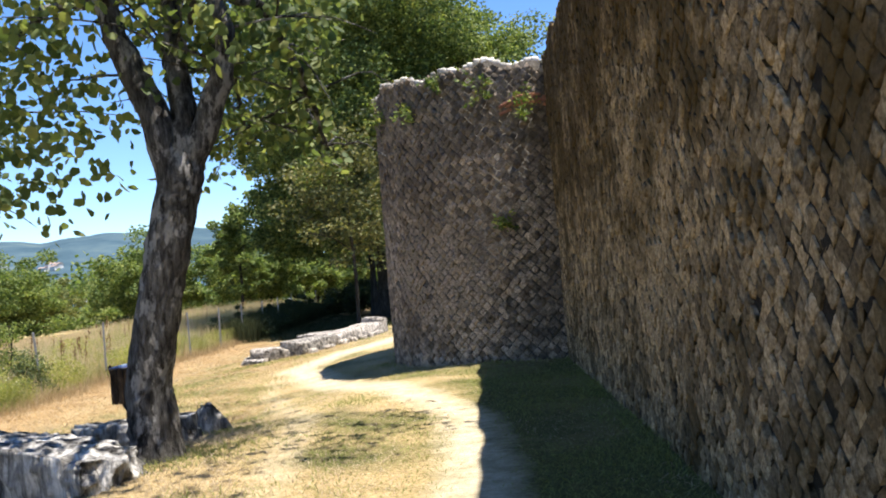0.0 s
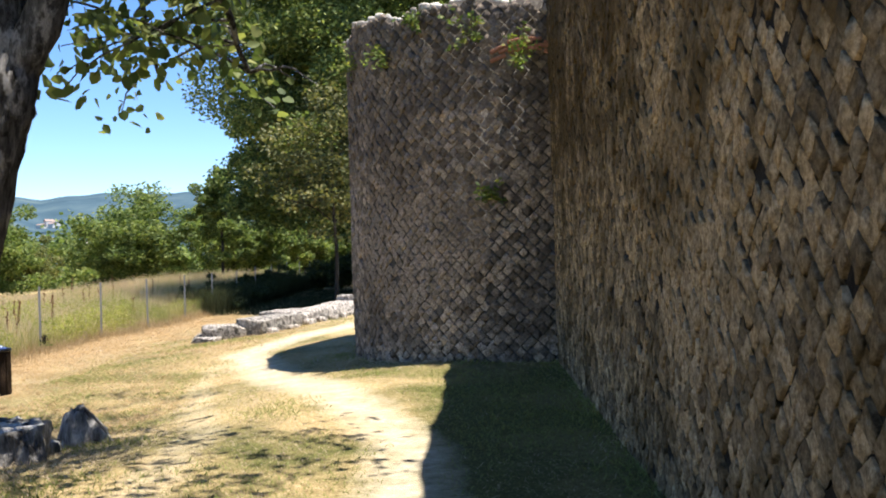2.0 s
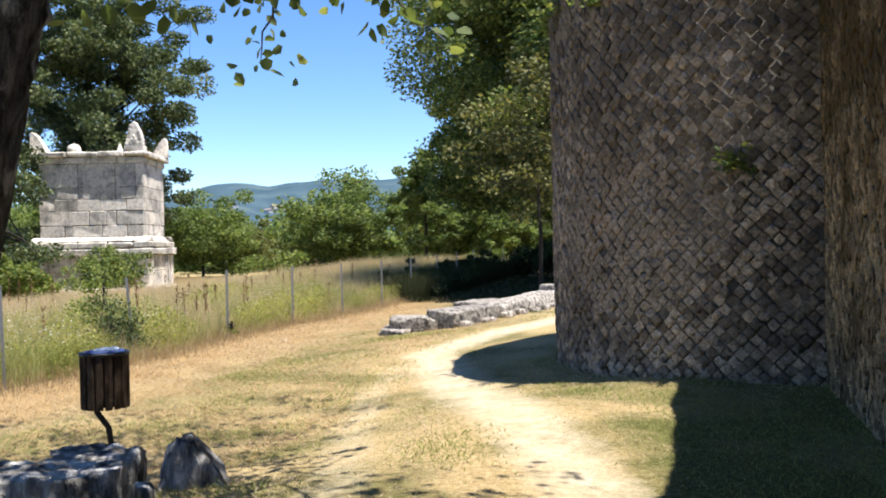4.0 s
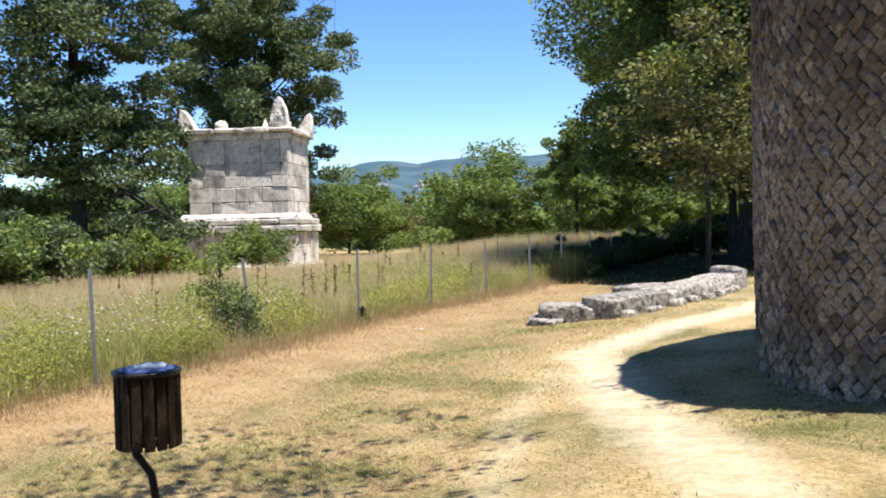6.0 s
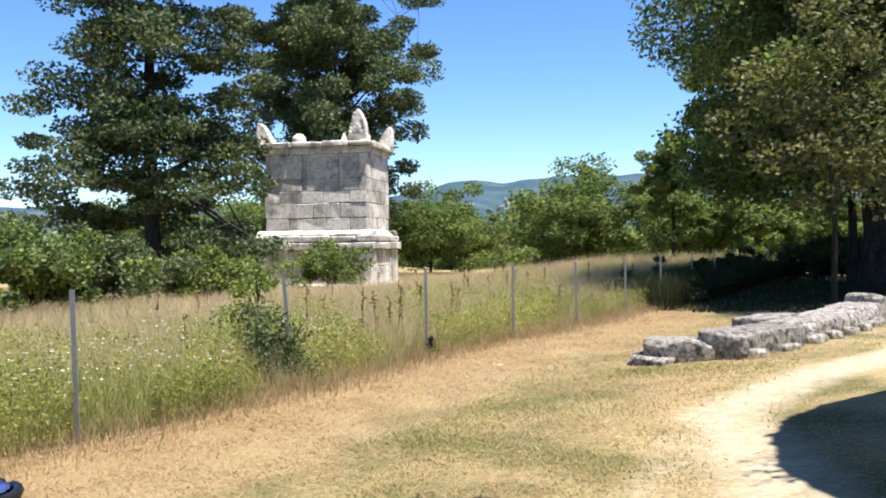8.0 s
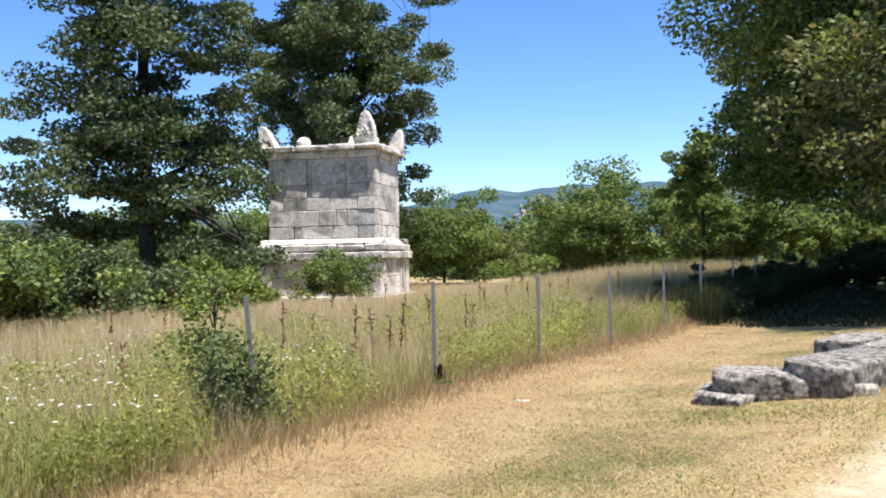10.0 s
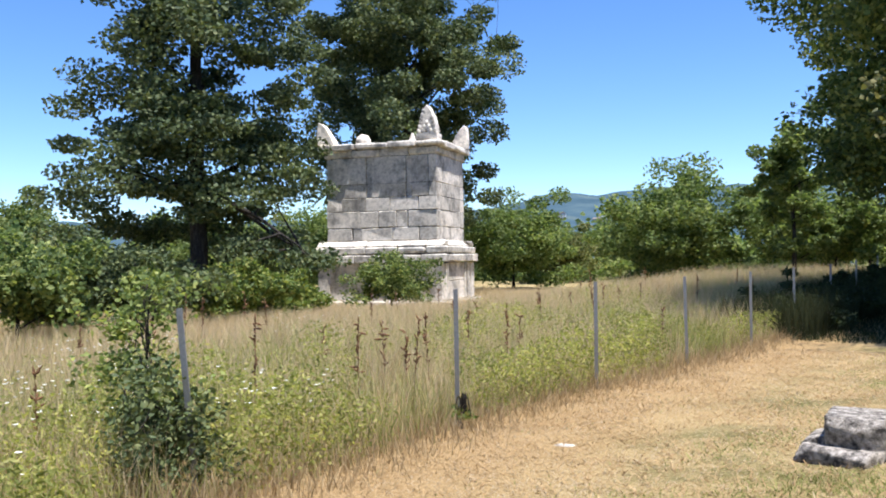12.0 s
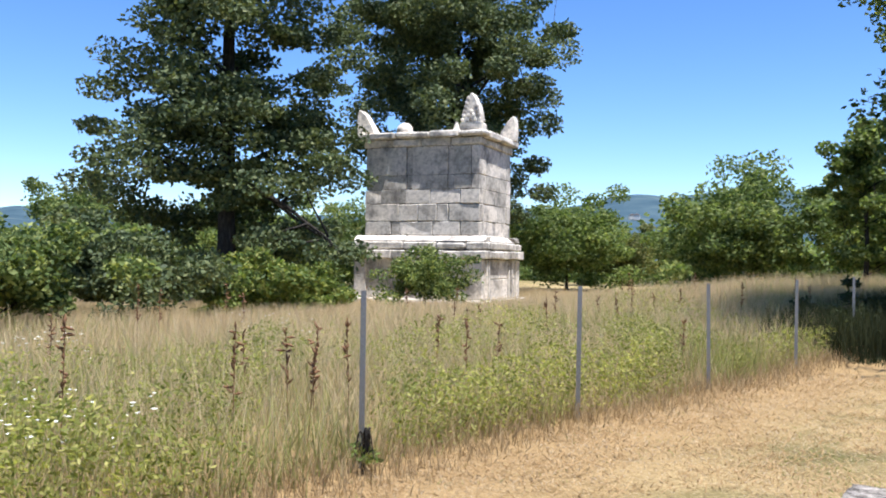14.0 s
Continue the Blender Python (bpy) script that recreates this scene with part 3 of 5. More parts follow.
def rock_np(size, rng, cuts=4, rough=0.12):
    """A rough block: a cube cut up, its corners split off by planes, its faces worn by noise."""
    k = cuts + 1
    V, F, o = [], [], 0
    s = np.linspace(-1, 1, k)
    A, B = np.meshgrid(s, s, indexing="ij")
    for ax in range(3):
        for sg in (-1, 1):
            P = np.zeros((k * k, 3))
            P[:, ax] = sg
            P[:, (ax + 1) % 3] = A.ravel() * sg
            P[:, (ax + 2) % 3] = B.ravel()
            i, j = np.meshgrid(np.arange(cuts), np.arange(cuts), indexing="ij")
            a = i * k + j
            V.append(P)
            F.append(np.stack([a, a + k, a + k + 1, a + 1], axis=-1).reshape(-1, 4) + o)
            o += k * k
    V, F = np.concatenate(V), np.concatenate(F)
    key = np.round(V * 1000).astype(int)
    uniq, inv = np.unique(key, axis=0, return_inverse=True)
    inv = inv.ravel()
    P = uniq / 1000.0
    P = P * 0.96 + P / np.linalg.norm(P, axis=1)[:, None] * 1.25 * 0.04
    S = np.array(size)
    for _ in range(9):
        n = rng.normal(size=3) * np.array([1, 1, 0.8])
        n /= np.linalg.norm(n)
        d = np.abs(n).sum() * rng.uniform(0.74, 0.93)
        P = P - n * np.maximum(0, P @ n - d)[:, None]
    P = P * S
    seed = Vector(rng.uniform(0, 50, 3))
    unit = float(min(size))
    D = np.array([noise.noise_vector(Vector(p) * 2.2 / unit + seed) * 0.6 + noise.noise_vector(Vector(p) * 7.0 / unit + seed) * 0.35 for p in P])
    P = P + D * rough * unit * 1.6
    return P, inv[F]


build_wall()
build_tower()


# ---- weeds rooted in the masonry ----
def wall_weed(x, y, z, out, size, n, label):
    rng = np.random.default_rng(int(abs(x * 100 + z * 37)))
    t = thing("wall_weed", (x, y, z), label, "weed", "weeds in the masonry")
    tips = []
    for _ in range(9):
        tip = np.array(out) * rng.uniform(0.3, 0.9) * size + rng.normal(0, 0.45, 3) * size + np.array([0, 0, 0.1 * size])
        v, f = tube(bent((0, 0, 0), tip, 5, 0.02, rng, 0.05), np.linspace(0.006, 0.002, 5), 4)
        part_np("stem", v, f, M_LEAF_PALE, t)
        tips.append(tip)
    c = np.array(tips)[rng.integers(0, 9, n)] * rng.uniform(0.3, 1.05, (n, 1)) + rng.normal(0, 0.05 * size + 0.01, (n, 3))
    v, f = leaf_cloud(c, 0.07, 0.03, rng, fine=True)
    part_np("foliage", v, f, M_LEAF_SHRUB, t)


for a, z, s in ((1.465, 4.05, 0.42), (1.40, 4.35, 0.3), (1.25, 4.25, 0.3), (1.14, 4.3, 0.42), (1.42, 2.4, 0.2), (1.31, 4.6, 0.3)):
    q = a * math.pi
    wall_weed(TOWER_X + TOWER_R * math.cos(q), TOWER_Y + TOWER_R * math.sin(q), z, (math.cos(q), math.sin(q), 0), s, 130, "yellow-green weed growing from the tower masonry")


# ---- stone blocks ----
def block(name, loc, size, rz, label, group, seed, rx=0.0, ry=0.0, cuts=12, rough=0.06, mat=None, taper=0.0, flute=0.0):
    rng = np.random.default_rng(seed)
    v, f = rock_np((size[0] / 2, size[1] / 2, size[2] / 2), rng, cuts, rough)
    if flute:
        ridge = np.array([abs(noise.noise(Vector((p[0] * 6 + p[2] * 2.6 + seed, p[1] * 6 - p[2] * 1.5, p[2] * 0.8)))) for p in v])
        v = v * (1 - flute * np.clip(ridge * 2.2, 0, 1))[:, None]
    k = 1 - taper * np.clip(v[:, 2] / size[2] + 0.5, 0, 1)
    v = v * np.stack([k, k, np.ones(len(k))], axis=-1)
    ob = new(name, mesh_np(name, v, f, mat or M_ROCK, False))
    ob.matrix_basis = pose(loc[0], loc[1], float(ground_z(loc[0], loc[1])) + loc[2] + size[2] / 2 - 0.03, rx, ry, rz)
    return tagged(ob, label, "stone block", group)


ROW = [(-4.22, 20.5, 0.9, 0.6, 0.29, 8), (-3.45, 21.2, 1.9, 0.74, 0.33, 72), (-3.13, 22.78, 1.8, 0.72, 0.31, 81),
       (-2.97, 24.3, 1.75, 0.72, 0.34, 84), (-2.83, 25.8, 1.75, 0.72, 0.36, 85)]
for q, (x, y, l, w, hh, rz) in enumerate(ROW):
    block("stone_block", (x, y, 0.02), (l, w, hh), rz, "long grey lichened limestone block lying in a row", "row of fallen blocks", 40 + q, rough=0.045, cuts=16)
block("stone_block", (-4.5, 20.28, 0.0), (0.58, 0.45, 0.13), -22, "flat grey stone slab under the end block", "row of fallen blocks", 61)
block("stone_block", (-4.55, 20.46, 0.06), (0.48, 0.4, 0.12), -8, "flat grey stone slab under the end block", "row of fallen blocks", 64)
block("stone_block", (-2.75, 27.0, 0.03), (0.62, 0.62, 0.5), 80, "upright grey stone block ending the row", "row of fallen blocks", 62)
block("stone_block", (-3.72, 23.3, 0.0), (1.5, 0.5, 0.38), 80, "grey stone block lying behind the row", "row of fallen blocks", 63)
for q, (x, y, s) in enumerate(((-3.3, 20.45, 0.2), (-3.02, 21.2, 0.17), (-2.82, 22.0, 0.22), (-2.7, 22.6, 0.2), (-2.62, 23.5, 0.2), (-2.55, 24.2, 0.22), (-2.48, 25.0, 0.2), (-2.42, 25.7, 0.2))):
    block("small_stone", (x, y, 0.0), (s * 1.5, s, s * 0.7), 40 * q, "small grey stone beside the row of blocks", "row of fallen blocks", 70 + q, cuts=3)
# blocks by the near tree
block("stone_block", (-2.45, 6.55, 0.0), (1.75, 0.6, 0.42), -24, "long grey streaked stone block beside the tree", "blocks by the tree", 81, 0, 3, 26, 0.07, M_ROCK_DARK, flute=0.16)
block("stone_block", (-2.4, 8.3, -0.02), (1.15, 0.45, 0.36), 16, "dark grey cracked stone block beside the tree", "blocks by the tree", 82, cuts=20, rough=0.07, mat=M_ROCK_DARK, flute=0.16)
block("stone_block", (-2.6, 9.2, 0.0), (0.55, 0.4, 0.34), 22, "dark grey stone block beside the tree", "blocks by the tree", 83, cuts=16, rough=0.08, mat=M_ROCK_DARK, flute=0.16)
block("stone_block", (-2.02, 8.75, -0.02), (0.2, 0.2, 0.16), 22, "small grey stone wedged between the blocks", "blocks by the tree", 86, cuts=5, rough=0.08, mat=M_ROCK_DARK)
block("stone_block", (-2.02, 9.3, -0.02), (0.50, 0.42, 0.37), 25, "pointed grey stone leaning in the grass", "blocks by the tree", 84, 8, -12, 18, 0.07, M_ROCK_DARK, 0.72, flute=0.2)
block("stone_block", (-3.45, 7.9, 0.0), (0.9, 0.5, 0.34), 15, "grey streaked stone block beside the tree", "blocks by the tree", 85, cuts=16, mat=M_ROCK_DARK, flute=0.16)
for q, (x, y, s) in enumerate(((-6.8, 20.3, 0.13), (-7.3, 22.6, 0.09), (-7.2, 24.2, 0.11), (-5.6, 25.2, 0.08))):
    block("field_stone", (x, y, -0.02), (s * 1.3, s, s * 0.45), 25 * q, "small pale stone lying in the dry grass", "loose stones", 90 + q, cuts=3, mat=M_MARBLE)


# ---- funerary monument ----
MON = Vector((-26.75, 45.07, 0.0))
MON_YAW = 18.5
MA, MB = 5.2, 4.0


def mon_block(parent, a0, a1, b0, b1, z0, z1, seed, name="block", bevel=0.012, jitter=0.008, mat=None, slope=0.0, mid=(0, 0)):
    """A stone of the monument; a runs along the long face, b along the short one, from the front corner."""
    rng = np.random.default_rng(seed)
    bm = bmesh.new()
    bmesh.ops.create_cube(bm, size=1)
    g = 0.02
    for v in bm.verts:
        v.co = (-(a0 + a1) / 2 + v.co.x * (a1 - a0 - g), (b0 + b1) / 2 + v.co.y * (b1 - b0 - g), (z0 + z1) / 2 + v.co.z * (z1 - z0 - g))
        if slope and v.co.z > (z0 + z1) / 2:
            v.co += Vector((mid[0], mid[1], 0)) * slope
        v.co += Vector(rng.normal(0, jitter, 3))
    bmesh.ops.bevel(bm, geom=bm.edges[:], offset=bevel * rng.uniform(0.6, 1.8), segments=1, affect="EDGES")
    return part(name, bm, mat or M_MARBLE, parent)


def course(parent, z0, z1, cuts_a, cuts_b, grow, seed, depth=0.55, slope=0.0, **kw):
    """A ring of stones; cuts are shares of the two seen faces. Narrow stones stand back; a slope draws the top edge in."""
    A0, A1, B0, B1 = -grow, MA + grow, -grow, MB + grow
    a = [A0 + (A1 - A0) * c for c in cuts_a]
    for q in range(len(a) - 1):
        out = np.random.default_rng(seed * 31 + q).uniform(-0.012, 0.012) + (0.07 if a[q + 1] - a[q] < 0.32 else 0.0)
        mon_block(parent, a[q], a[q + 1], B0 + out, B0 + depth, z0, z1, seed * 100 + q, slope=slope, mid=(0, 1), **kw)
        mon_block(parent, a[q], a[q + 1], B1 - depth, B1, z0, z1, seed * 100 + 50 + q, slope=slope, mid=(0, -1), **kw)
    b = [B0 + depth + (B1 - B0 - 2 * depth) * c for c in cuts_b]
    for q in range(len(b) - 1):
        mon_block(parent, A0, A0 + depth, b[q], b[q + 1], z0, z1, seed * 100 + 20 + q, slope=slope, mid=(-1, 0), **kw)
        mon_block(parent, A1 - depth, A1, b[q], b[q + 1], z0, z1, seed * 100 + 70 + q, slope=slope, mid=(1, 0), **kw)


def acroterion(parent, a, b, rz, hgt, seed, leaf=False, name="acroterion"):
    """A horn-shaped corner piece: a quarter leaf on a low foot."""
    rng = np.random.default_rng(seed)
    bm = bmesh.new()
    if leaf:
        prof = [(-0.6, 0.0), (0.6, 0.0), (0.6, 0.16), (0.44, 0.18), (0.46, 0.42), (0.34, 0.68), (0.16, 0.88), (0.02, 1.0), (-0.14, 0.9), (-0.32, 0.66), (-0.44, 0.42), (-0.46, 0.18), (-0.6, 0.16)]
    else:
        prof = [(-0.5, 0.0), (0.5, 0.0), (0.52, 0.3), (0.5, 0.6), (0.47, 0.85), (0.42, 1.0), (0.24, 0.9), (0.04, 0.72), (-0.14, 0.5), (-0.26, 0.28), (-0.4, 0.16)]
    lo = [bm.verts.new((x * 0.85, -0.26 + rng.normal(0, 0.01), z * hgt + rng.normal(0, 0.012))) for x, z in prof]
    hi = [bm.verts.new((x * 0.85, 0.26, z * hgt)) for x, z in prof]
    bm.faces.new(lo)
    bm.faces.new(hi[::-1])
    for i in range(len(prof)):
        j = (i + 1) % len(prof)
        bm.faces.new((lo[j], lo[i], hi[i], hi[j]))
    bmesh.ops.bevel(bm, geom=bm.edges[:], offset=0.03, segments=1, affect="EDGES")
    if leaf:
        for row in range(6):
            half = 0.36 * (1 - row / 6.5) ** 0.7
            for c in np.linspace(-half, half, max(1, 5 - row)):
                for side in (-1, 1):
                    bmesh.ops.create_icosphere(bm, subdivisions=1, radius=0.1, matrix=Matrix.Translation((c, side * 0.25, (0.26 + row * 0.115) * hgt)) @ Matrix.Diagonal((0.9, 0.5, 1.1, 1)))
    bmesh.ops.transform(bm, matrix=Matrix.Translation((-a, b, MON_H)) @ Matrix.Rotation(radians(rz), 4, "Z"), verts=bm.verts)
    return part(name, bm, M_MARBLE, parent, "pale horn-shaped corner stone")


MON_H = 6.95


def build_monument():
    t = thing("funerary_monument", MON, "square Roman limestone monument on a stepped podium with corner horns", "monument", rz=MON_YAW)
    bm = bmesh.new()
    bmesh.ops.create_cube(bm, size=1)
    for v in bm.verts:
        v.co = (-MA / 2 + v.co.x * (MA - 0.3), MB / 2 + v.co.y * (MB - 0.3), 3.15 + v.co.z * 7.2)
    part("core", bm, M_MORTAR, t, "dark rubble core")
    course(t, -0.6, 0.02, [0, 0.3, 0.62, 1], [0, 0.5, 1], 0.62, 1, 0.8, bevel=0.03)
    course(t, 0.02, 0.85, [0, 0.22, 0.45, 0.7, 1], [0, 0.55, 1], 0.30, 2)
    course(t, 0.85, 1.66, [0, 0.3, 0.55, 0.8, 1], [0, 0.4, 1], 0.30, 3)
    course(t, 1.66, 2.02, [0, 0.18, 0.3, 0.48, 0.68, 0.86, 1], [0, 0.45, 0.8, 1], 0.50, 4, 0.8, bevel=0.03, jitter=0.015)
    course(t, 2.05, 2.38, [0, 0.14, 0.36, 0.6, 1], [0, 0.6, 1], 0.42, 5, 0.72, bevel=0.06)
    course(t, 2.38, 2.64, [0, 0.14, 0.36, 0.6, 1], [0, 0.6, 1], 0.38, 6, 0.7, slope=0.3, bevel=0.03)
    course(t, 2.64, 3.22, [0, 0.16, 0.4, 0.68, 0.76, 1], [0, 0.5, 1], 0.0, 7, jitter=0.014, bevel=0.02)
    course(t, 3.22, 3.95, [0, 0.26, 0.36, 0.52, 0.7, 1], [0, 0.6, 1], 0.0, 8, jitter=0.014, bevel=0.02)
    course(t, 3.95, 4.55, [0, 0.16, 0.42, 0.64, 0.86, 1], [0, 0.45, 1], 0.0, 9, jitter=0.012)
    course(t, 4.55, 5.15, [0, 0.07, 0.22, 0.27, 0.58, 0.63, 0.94, 1], [0, 0.12, 0.55, 1], 0.0, 10)
    course(t, 5.15, 6.34, [0, 0.07, 0.22, 0.27, 0.58, 0.63, 0.94, 1], [0, 0.12, 0.5, 1], 0.0, 11)
    course(t, 6.34, 6.68, [0, 0.25, 0.5, 0.75, 1], [0, 0.5, 1], 0.07, 12, 0.6, bevel=0.04)
    course(t, 6.68, 6.95, [0, 0.2, 0.42, 0.7, 1], [0, 0.5, 1], 0.29, 13, 0.85, bevel=0.05, jitter=0.02)
    # shallow pilasters at the corners of podium and shaft
    for a0, a1 in ((-0.30, 0.25), (MA - 0.25, MA + 0.30)):
        mon_block(t, a0, a1, -0.37, -0.24, 0.03, 1.65, 801 + int(a0 * 10), "pilaster")
    for b0, b1 in ((0.0, 0.16), (0.3, 0.46), (MB - 1.15, MB - 0.97), (MB - 0.78, MB - 0.6), (MB - 0.1, MB + 0.3)):
        mon_block(t, -0.37, -0.24, b0, b1, 0.03, 1.65, 850 + int(b0 * 10), "pilaster")
    acroterion(t, 0.35, 0.1, 0, 1.5, 1, True)
    acroterion(t, 0.15, MB - 0.1, 0, 1.1, 2)
    acroterion(t, MA - 0.1, 0.1, 180, 1.05, 3)
    rng = np.random.default_rng(4)
    bm = bmesh.new()
    bmesh.ops.create_uvsphere(bm, u_segments=20, v_segments=12, radius=0.34)
    for v in bm.verts:
        v.co = Vector((-3.45, 0.2, MON_H + 0.1)) + v.co * (1 + 0.06 * noise.noise(v.co * 5))
    part("boss", bm, M_MARBLE, t, "pale rounded stone knob", True)
    bm = bmesh.new()
    bmesh.ops.create_cone(bm, cap_ends=True, segments=7, radius1=0.2, radius2=0.05, depth=0.5)
    for v in bm.verts:
        v.co = Vector((-1.3, 0.7, MON_H + 0.2)) + v.co * (1 + 0.3 * noise.noise(v.co * 9 + Vector((2, 2, 2))))
    part("stump", bm, M_MARBLE, t, "broken stone stump")


build_monument()


# ---- fence ----
def fence_post(x, y, lean_x, lean_y, hgt):
    z = float(ground_z(x, y))
    bm = bmesh.new()
    for w, d in ((0.045, 0.006), (0.006, 0.04)):
        r = bmesh.ops.create_cube(bm, size=1)
        for v in r["verts"]:
            v.co = (v.co.x * w, v.co.y * d + (0.02 if w < 0.02 else 0), (v.co.z + 0.5) * (hgt + 0.3) - 0.3)
    ob = part("fence_post", bm, M_STEEL, None)
    ob.matrix_basis = pose(x, y, z, lean_y, lean_x, 20)
    tagged(ob, "grey galvanised steel fence post in tall grass", "fence post", "fence posts")
    return ob


POSTS = [(-7.42, 13.8, -1.5, 0), (-7.95, 17.25, -4.5, 1), (-8.1, 20.5, 0, 0), (-8.15, 23.5, 0.5, 0), (-8.25, 26.65, -0.5, 0), (-8.25, 29.6, 0.5, 0), (-8.35, 32.6, 0, 0), (-8.4, 35.6, 1, 0),
         (-8.5, 38.6, 0, 0), (-8.6, 41.6, 0, 0), (-8.6, 44.6, -1, 0), (-8.7, 47.6, 0, 0), (-8.8, 50.6, 0, 0), (-8.8, 53.6, 1, 0), (-6.9, 10.6, 1, 0), (-6.3, 7.4, 0, 0)]
for x, y, lx, ly in POSTS:
    fence_post(x, y, lx, ly, 1.32)


# ---- litter bin ----
def build_bin():
    x, y = -3.27, 10.2
    g = float(ground_z(x, y))
    t = thing("litter_bin", (x, y, g), "round litter bin of dark wooden slats on a bent black post", "litter bin")
    r, z0, z1 = 0.165, 0.54 - g, 0.95 - g
    for i in range(16):
        a = 2 * math.pi * i / 16
        bm = bmesh.new()
        bmesh.ops.create_cube(bm, size=1)
        for v in bm.verts:
            v.co = (v.co.x * 0.018, v.co.y * 0.056, v.co.z * (z1 - z0))
        bmesh.ops.bevel(bm, geom=bm.edges[:], offset=0.005, segments=1, affect="EDGES")
        s = part("slat", bm, M_WOOD, t)
        s.matrix_basis = Matrix.Translation((r * math.cos(a), r * math.sin(a), (z0 + z1) / 2)) @ Matrix.Rotation(a, 4, "Z")
    for nm, zz in (("rim", z1 - 0.005), ("hoop", z0 + 0.06)):
        pts = [(math.cos(q) * (r + (0.004 if nm == "rim" else -0.016)), math.sin(q) * (r + (0.004 if nm == "rim" else -0.016)), zz) for q in np.linspace(0, 2 * math.pi, 41)]
        v, f = tube(pts, [0.016] * 41, 8)
        part_np(nm, v, f, M_BLACK, t, "", True)
    bm = bmesh.new()
    bmesh.ops.create_cone(bm, cap_ends=True, segments=24, radius1=r - 0.02, radius2=r - 0.015, depth=z1 - z0 - 0.04, matrix=Matrix.Translation((0, 0, (z0 + z1) / 2)))
    part("liner", bm, M_BLACK, t, "black inner bucket")
    rng = np.random.default_rng(8)
    rr, aa = np.meshgrid(np.linspace(0.0, 1.0, 9), np.linspace(0, 2 * np.pi, 24, endpoint=False), indexing="ij")
    hz = z1 - 0.02 + 0.035 * rng.random(rr.shape) * (rr < 0.95) + 0.03 * rr ** 4
    hz[0] = hz[0, 0]
    v = np.stack([rr * 0.148 * np.cos(aa), rr * 0.148 * np.sin(aa), hz], axis=-1).reshape(-1, 3)
    f = np.array([(i * 24 + k, (i + 1) * 24 + k, (i + 1) * 24 + (k + 1) % 24, i * 24 + (k + 1) % 24) for i in range(8) for k in range(24)])
    part_np("bag", v, f, M_BAG, t, "crumpled blue plastic bag", False)
    v, f = tube([(-0.09, 0.02, z1 - 0.005), (0.0, 0.03, z1 + 0.012), (0.07, 0.04, z1 + 0.018), (0.1, 0.045, z1 + 0.02)], [0.03, 0.032, 0.026, 0.011], 10, 0.08, rng)
    part_np("bottle", v, f, M_BOTTLE, t, "pale crumpled plastic bottle", True)
    v, f = tube([(-0.02, -0.1, z0 + 0.1), (0.0, -0.1, z0 - 0.02), (0.06, -0.05, z0 - 0.14), (0.1, 0.0, -0.15)], [0.022] * 4, 10)
    part_np("post", v, f, M_BLACK, t, "bent black metal post", True)


build_bin()


# ---- trees ----
def build_tree(name, base, trunk_pts, trunk_r, clumps, clump_r, per_clump, leaf, leaf_m, bark_m, label, seed, limbs=10, droop=0.1, fine=False, flat=0.5, seg=12, layer=0.62):
    """A tree: trunk, limbs that run to clumps of single leaves, and the crown of those leaves."""
    rng = np.random.default_rng(seed)
    t = thing(name, (base[0], base[1], float(ground_z(base[0], base[1]))), label, "tree" if name == "tree" else "shrub")
    P = np.array(trunk_pts, float)
    s = np.linspace(0, len(P) - 1, len(P) * 6)
    Q = np.stack([np.interp(s, np.arange(len(P)), P[:, k]) for k in range(3)], axis=-1)
    R = np.interp(s, np.arange(len(P)), trunk_r)
    R = R * (1 + 0.5 * np.exp(-np.maximum(Q[:, 2], 0) / 0.25))
    v, f = tube(Q, R, seg * 2, 0.05, rng)
    part_np("trunk", v, f, bark_m, t, "", True)
    C = np.array(clumps, float)
    heads = rng.choice(len(C), min(limbs, len(C)), replace=False)
    top = P[-1]
    for q in heads:
        k = rng.uniform(0.35, 1.0)
        zt = C[q][2] - 0.35 * np.hypot(*(C[q][:2] - top[:2]))
        i = int(np.argmin(np.abs(Q[:, 2] - np.clip(zt, P[0][2] + 0.3 * (top[2] - P[0][2]), top[2]))))
        rr = max(0.007, R[i] * 0.5)
        pts = bent(Q[i], C[q], 9, 0.10 * clump_r, rng, 0.2)
        v, f = tube(pts, np.linspace(rr, min(rr * 0.6, 0.015), 9), 7, 0.06, rng)
        items = [(v, f)]
        near = np.argsort(np.linalg.norm(C - C[q], axis=1))[1:5]
        for w in near:
            m = pts[rng.integers(4, 8)]
            items.append(tube(bent(m, C[w], 6, 0.08 * clump_r, rng), np.linspace(rr * 0.4, min(rr * 0.3, 0.01), 6), 5))
        v, f = join_np(items)
        part_np("limb", v, f, bark_m, t, "", True)
    n = len(C) * per_clump
    d = rng.normal(size=(n, 3))
    d /= np.linalg.norm(d, axis=1)[:, None]
    rad = clump_r * rng.uniform(0.25, 1.0, (n, 1)) ** 0.6
    size = np.repeat(rng.uniform(0.6, 1.25, len(C)), per_clump)[:, None]
    c = np.repeat(C, per_clump, axis=0) + d * rad * size * np.array([1.0, 1.0, layer])
    v, f = leaf_cloud(c, leaf[0], leaf[1], rng, flat, droop, fine)
    part_np("crown", v, f, leaf_m, t)
    return t


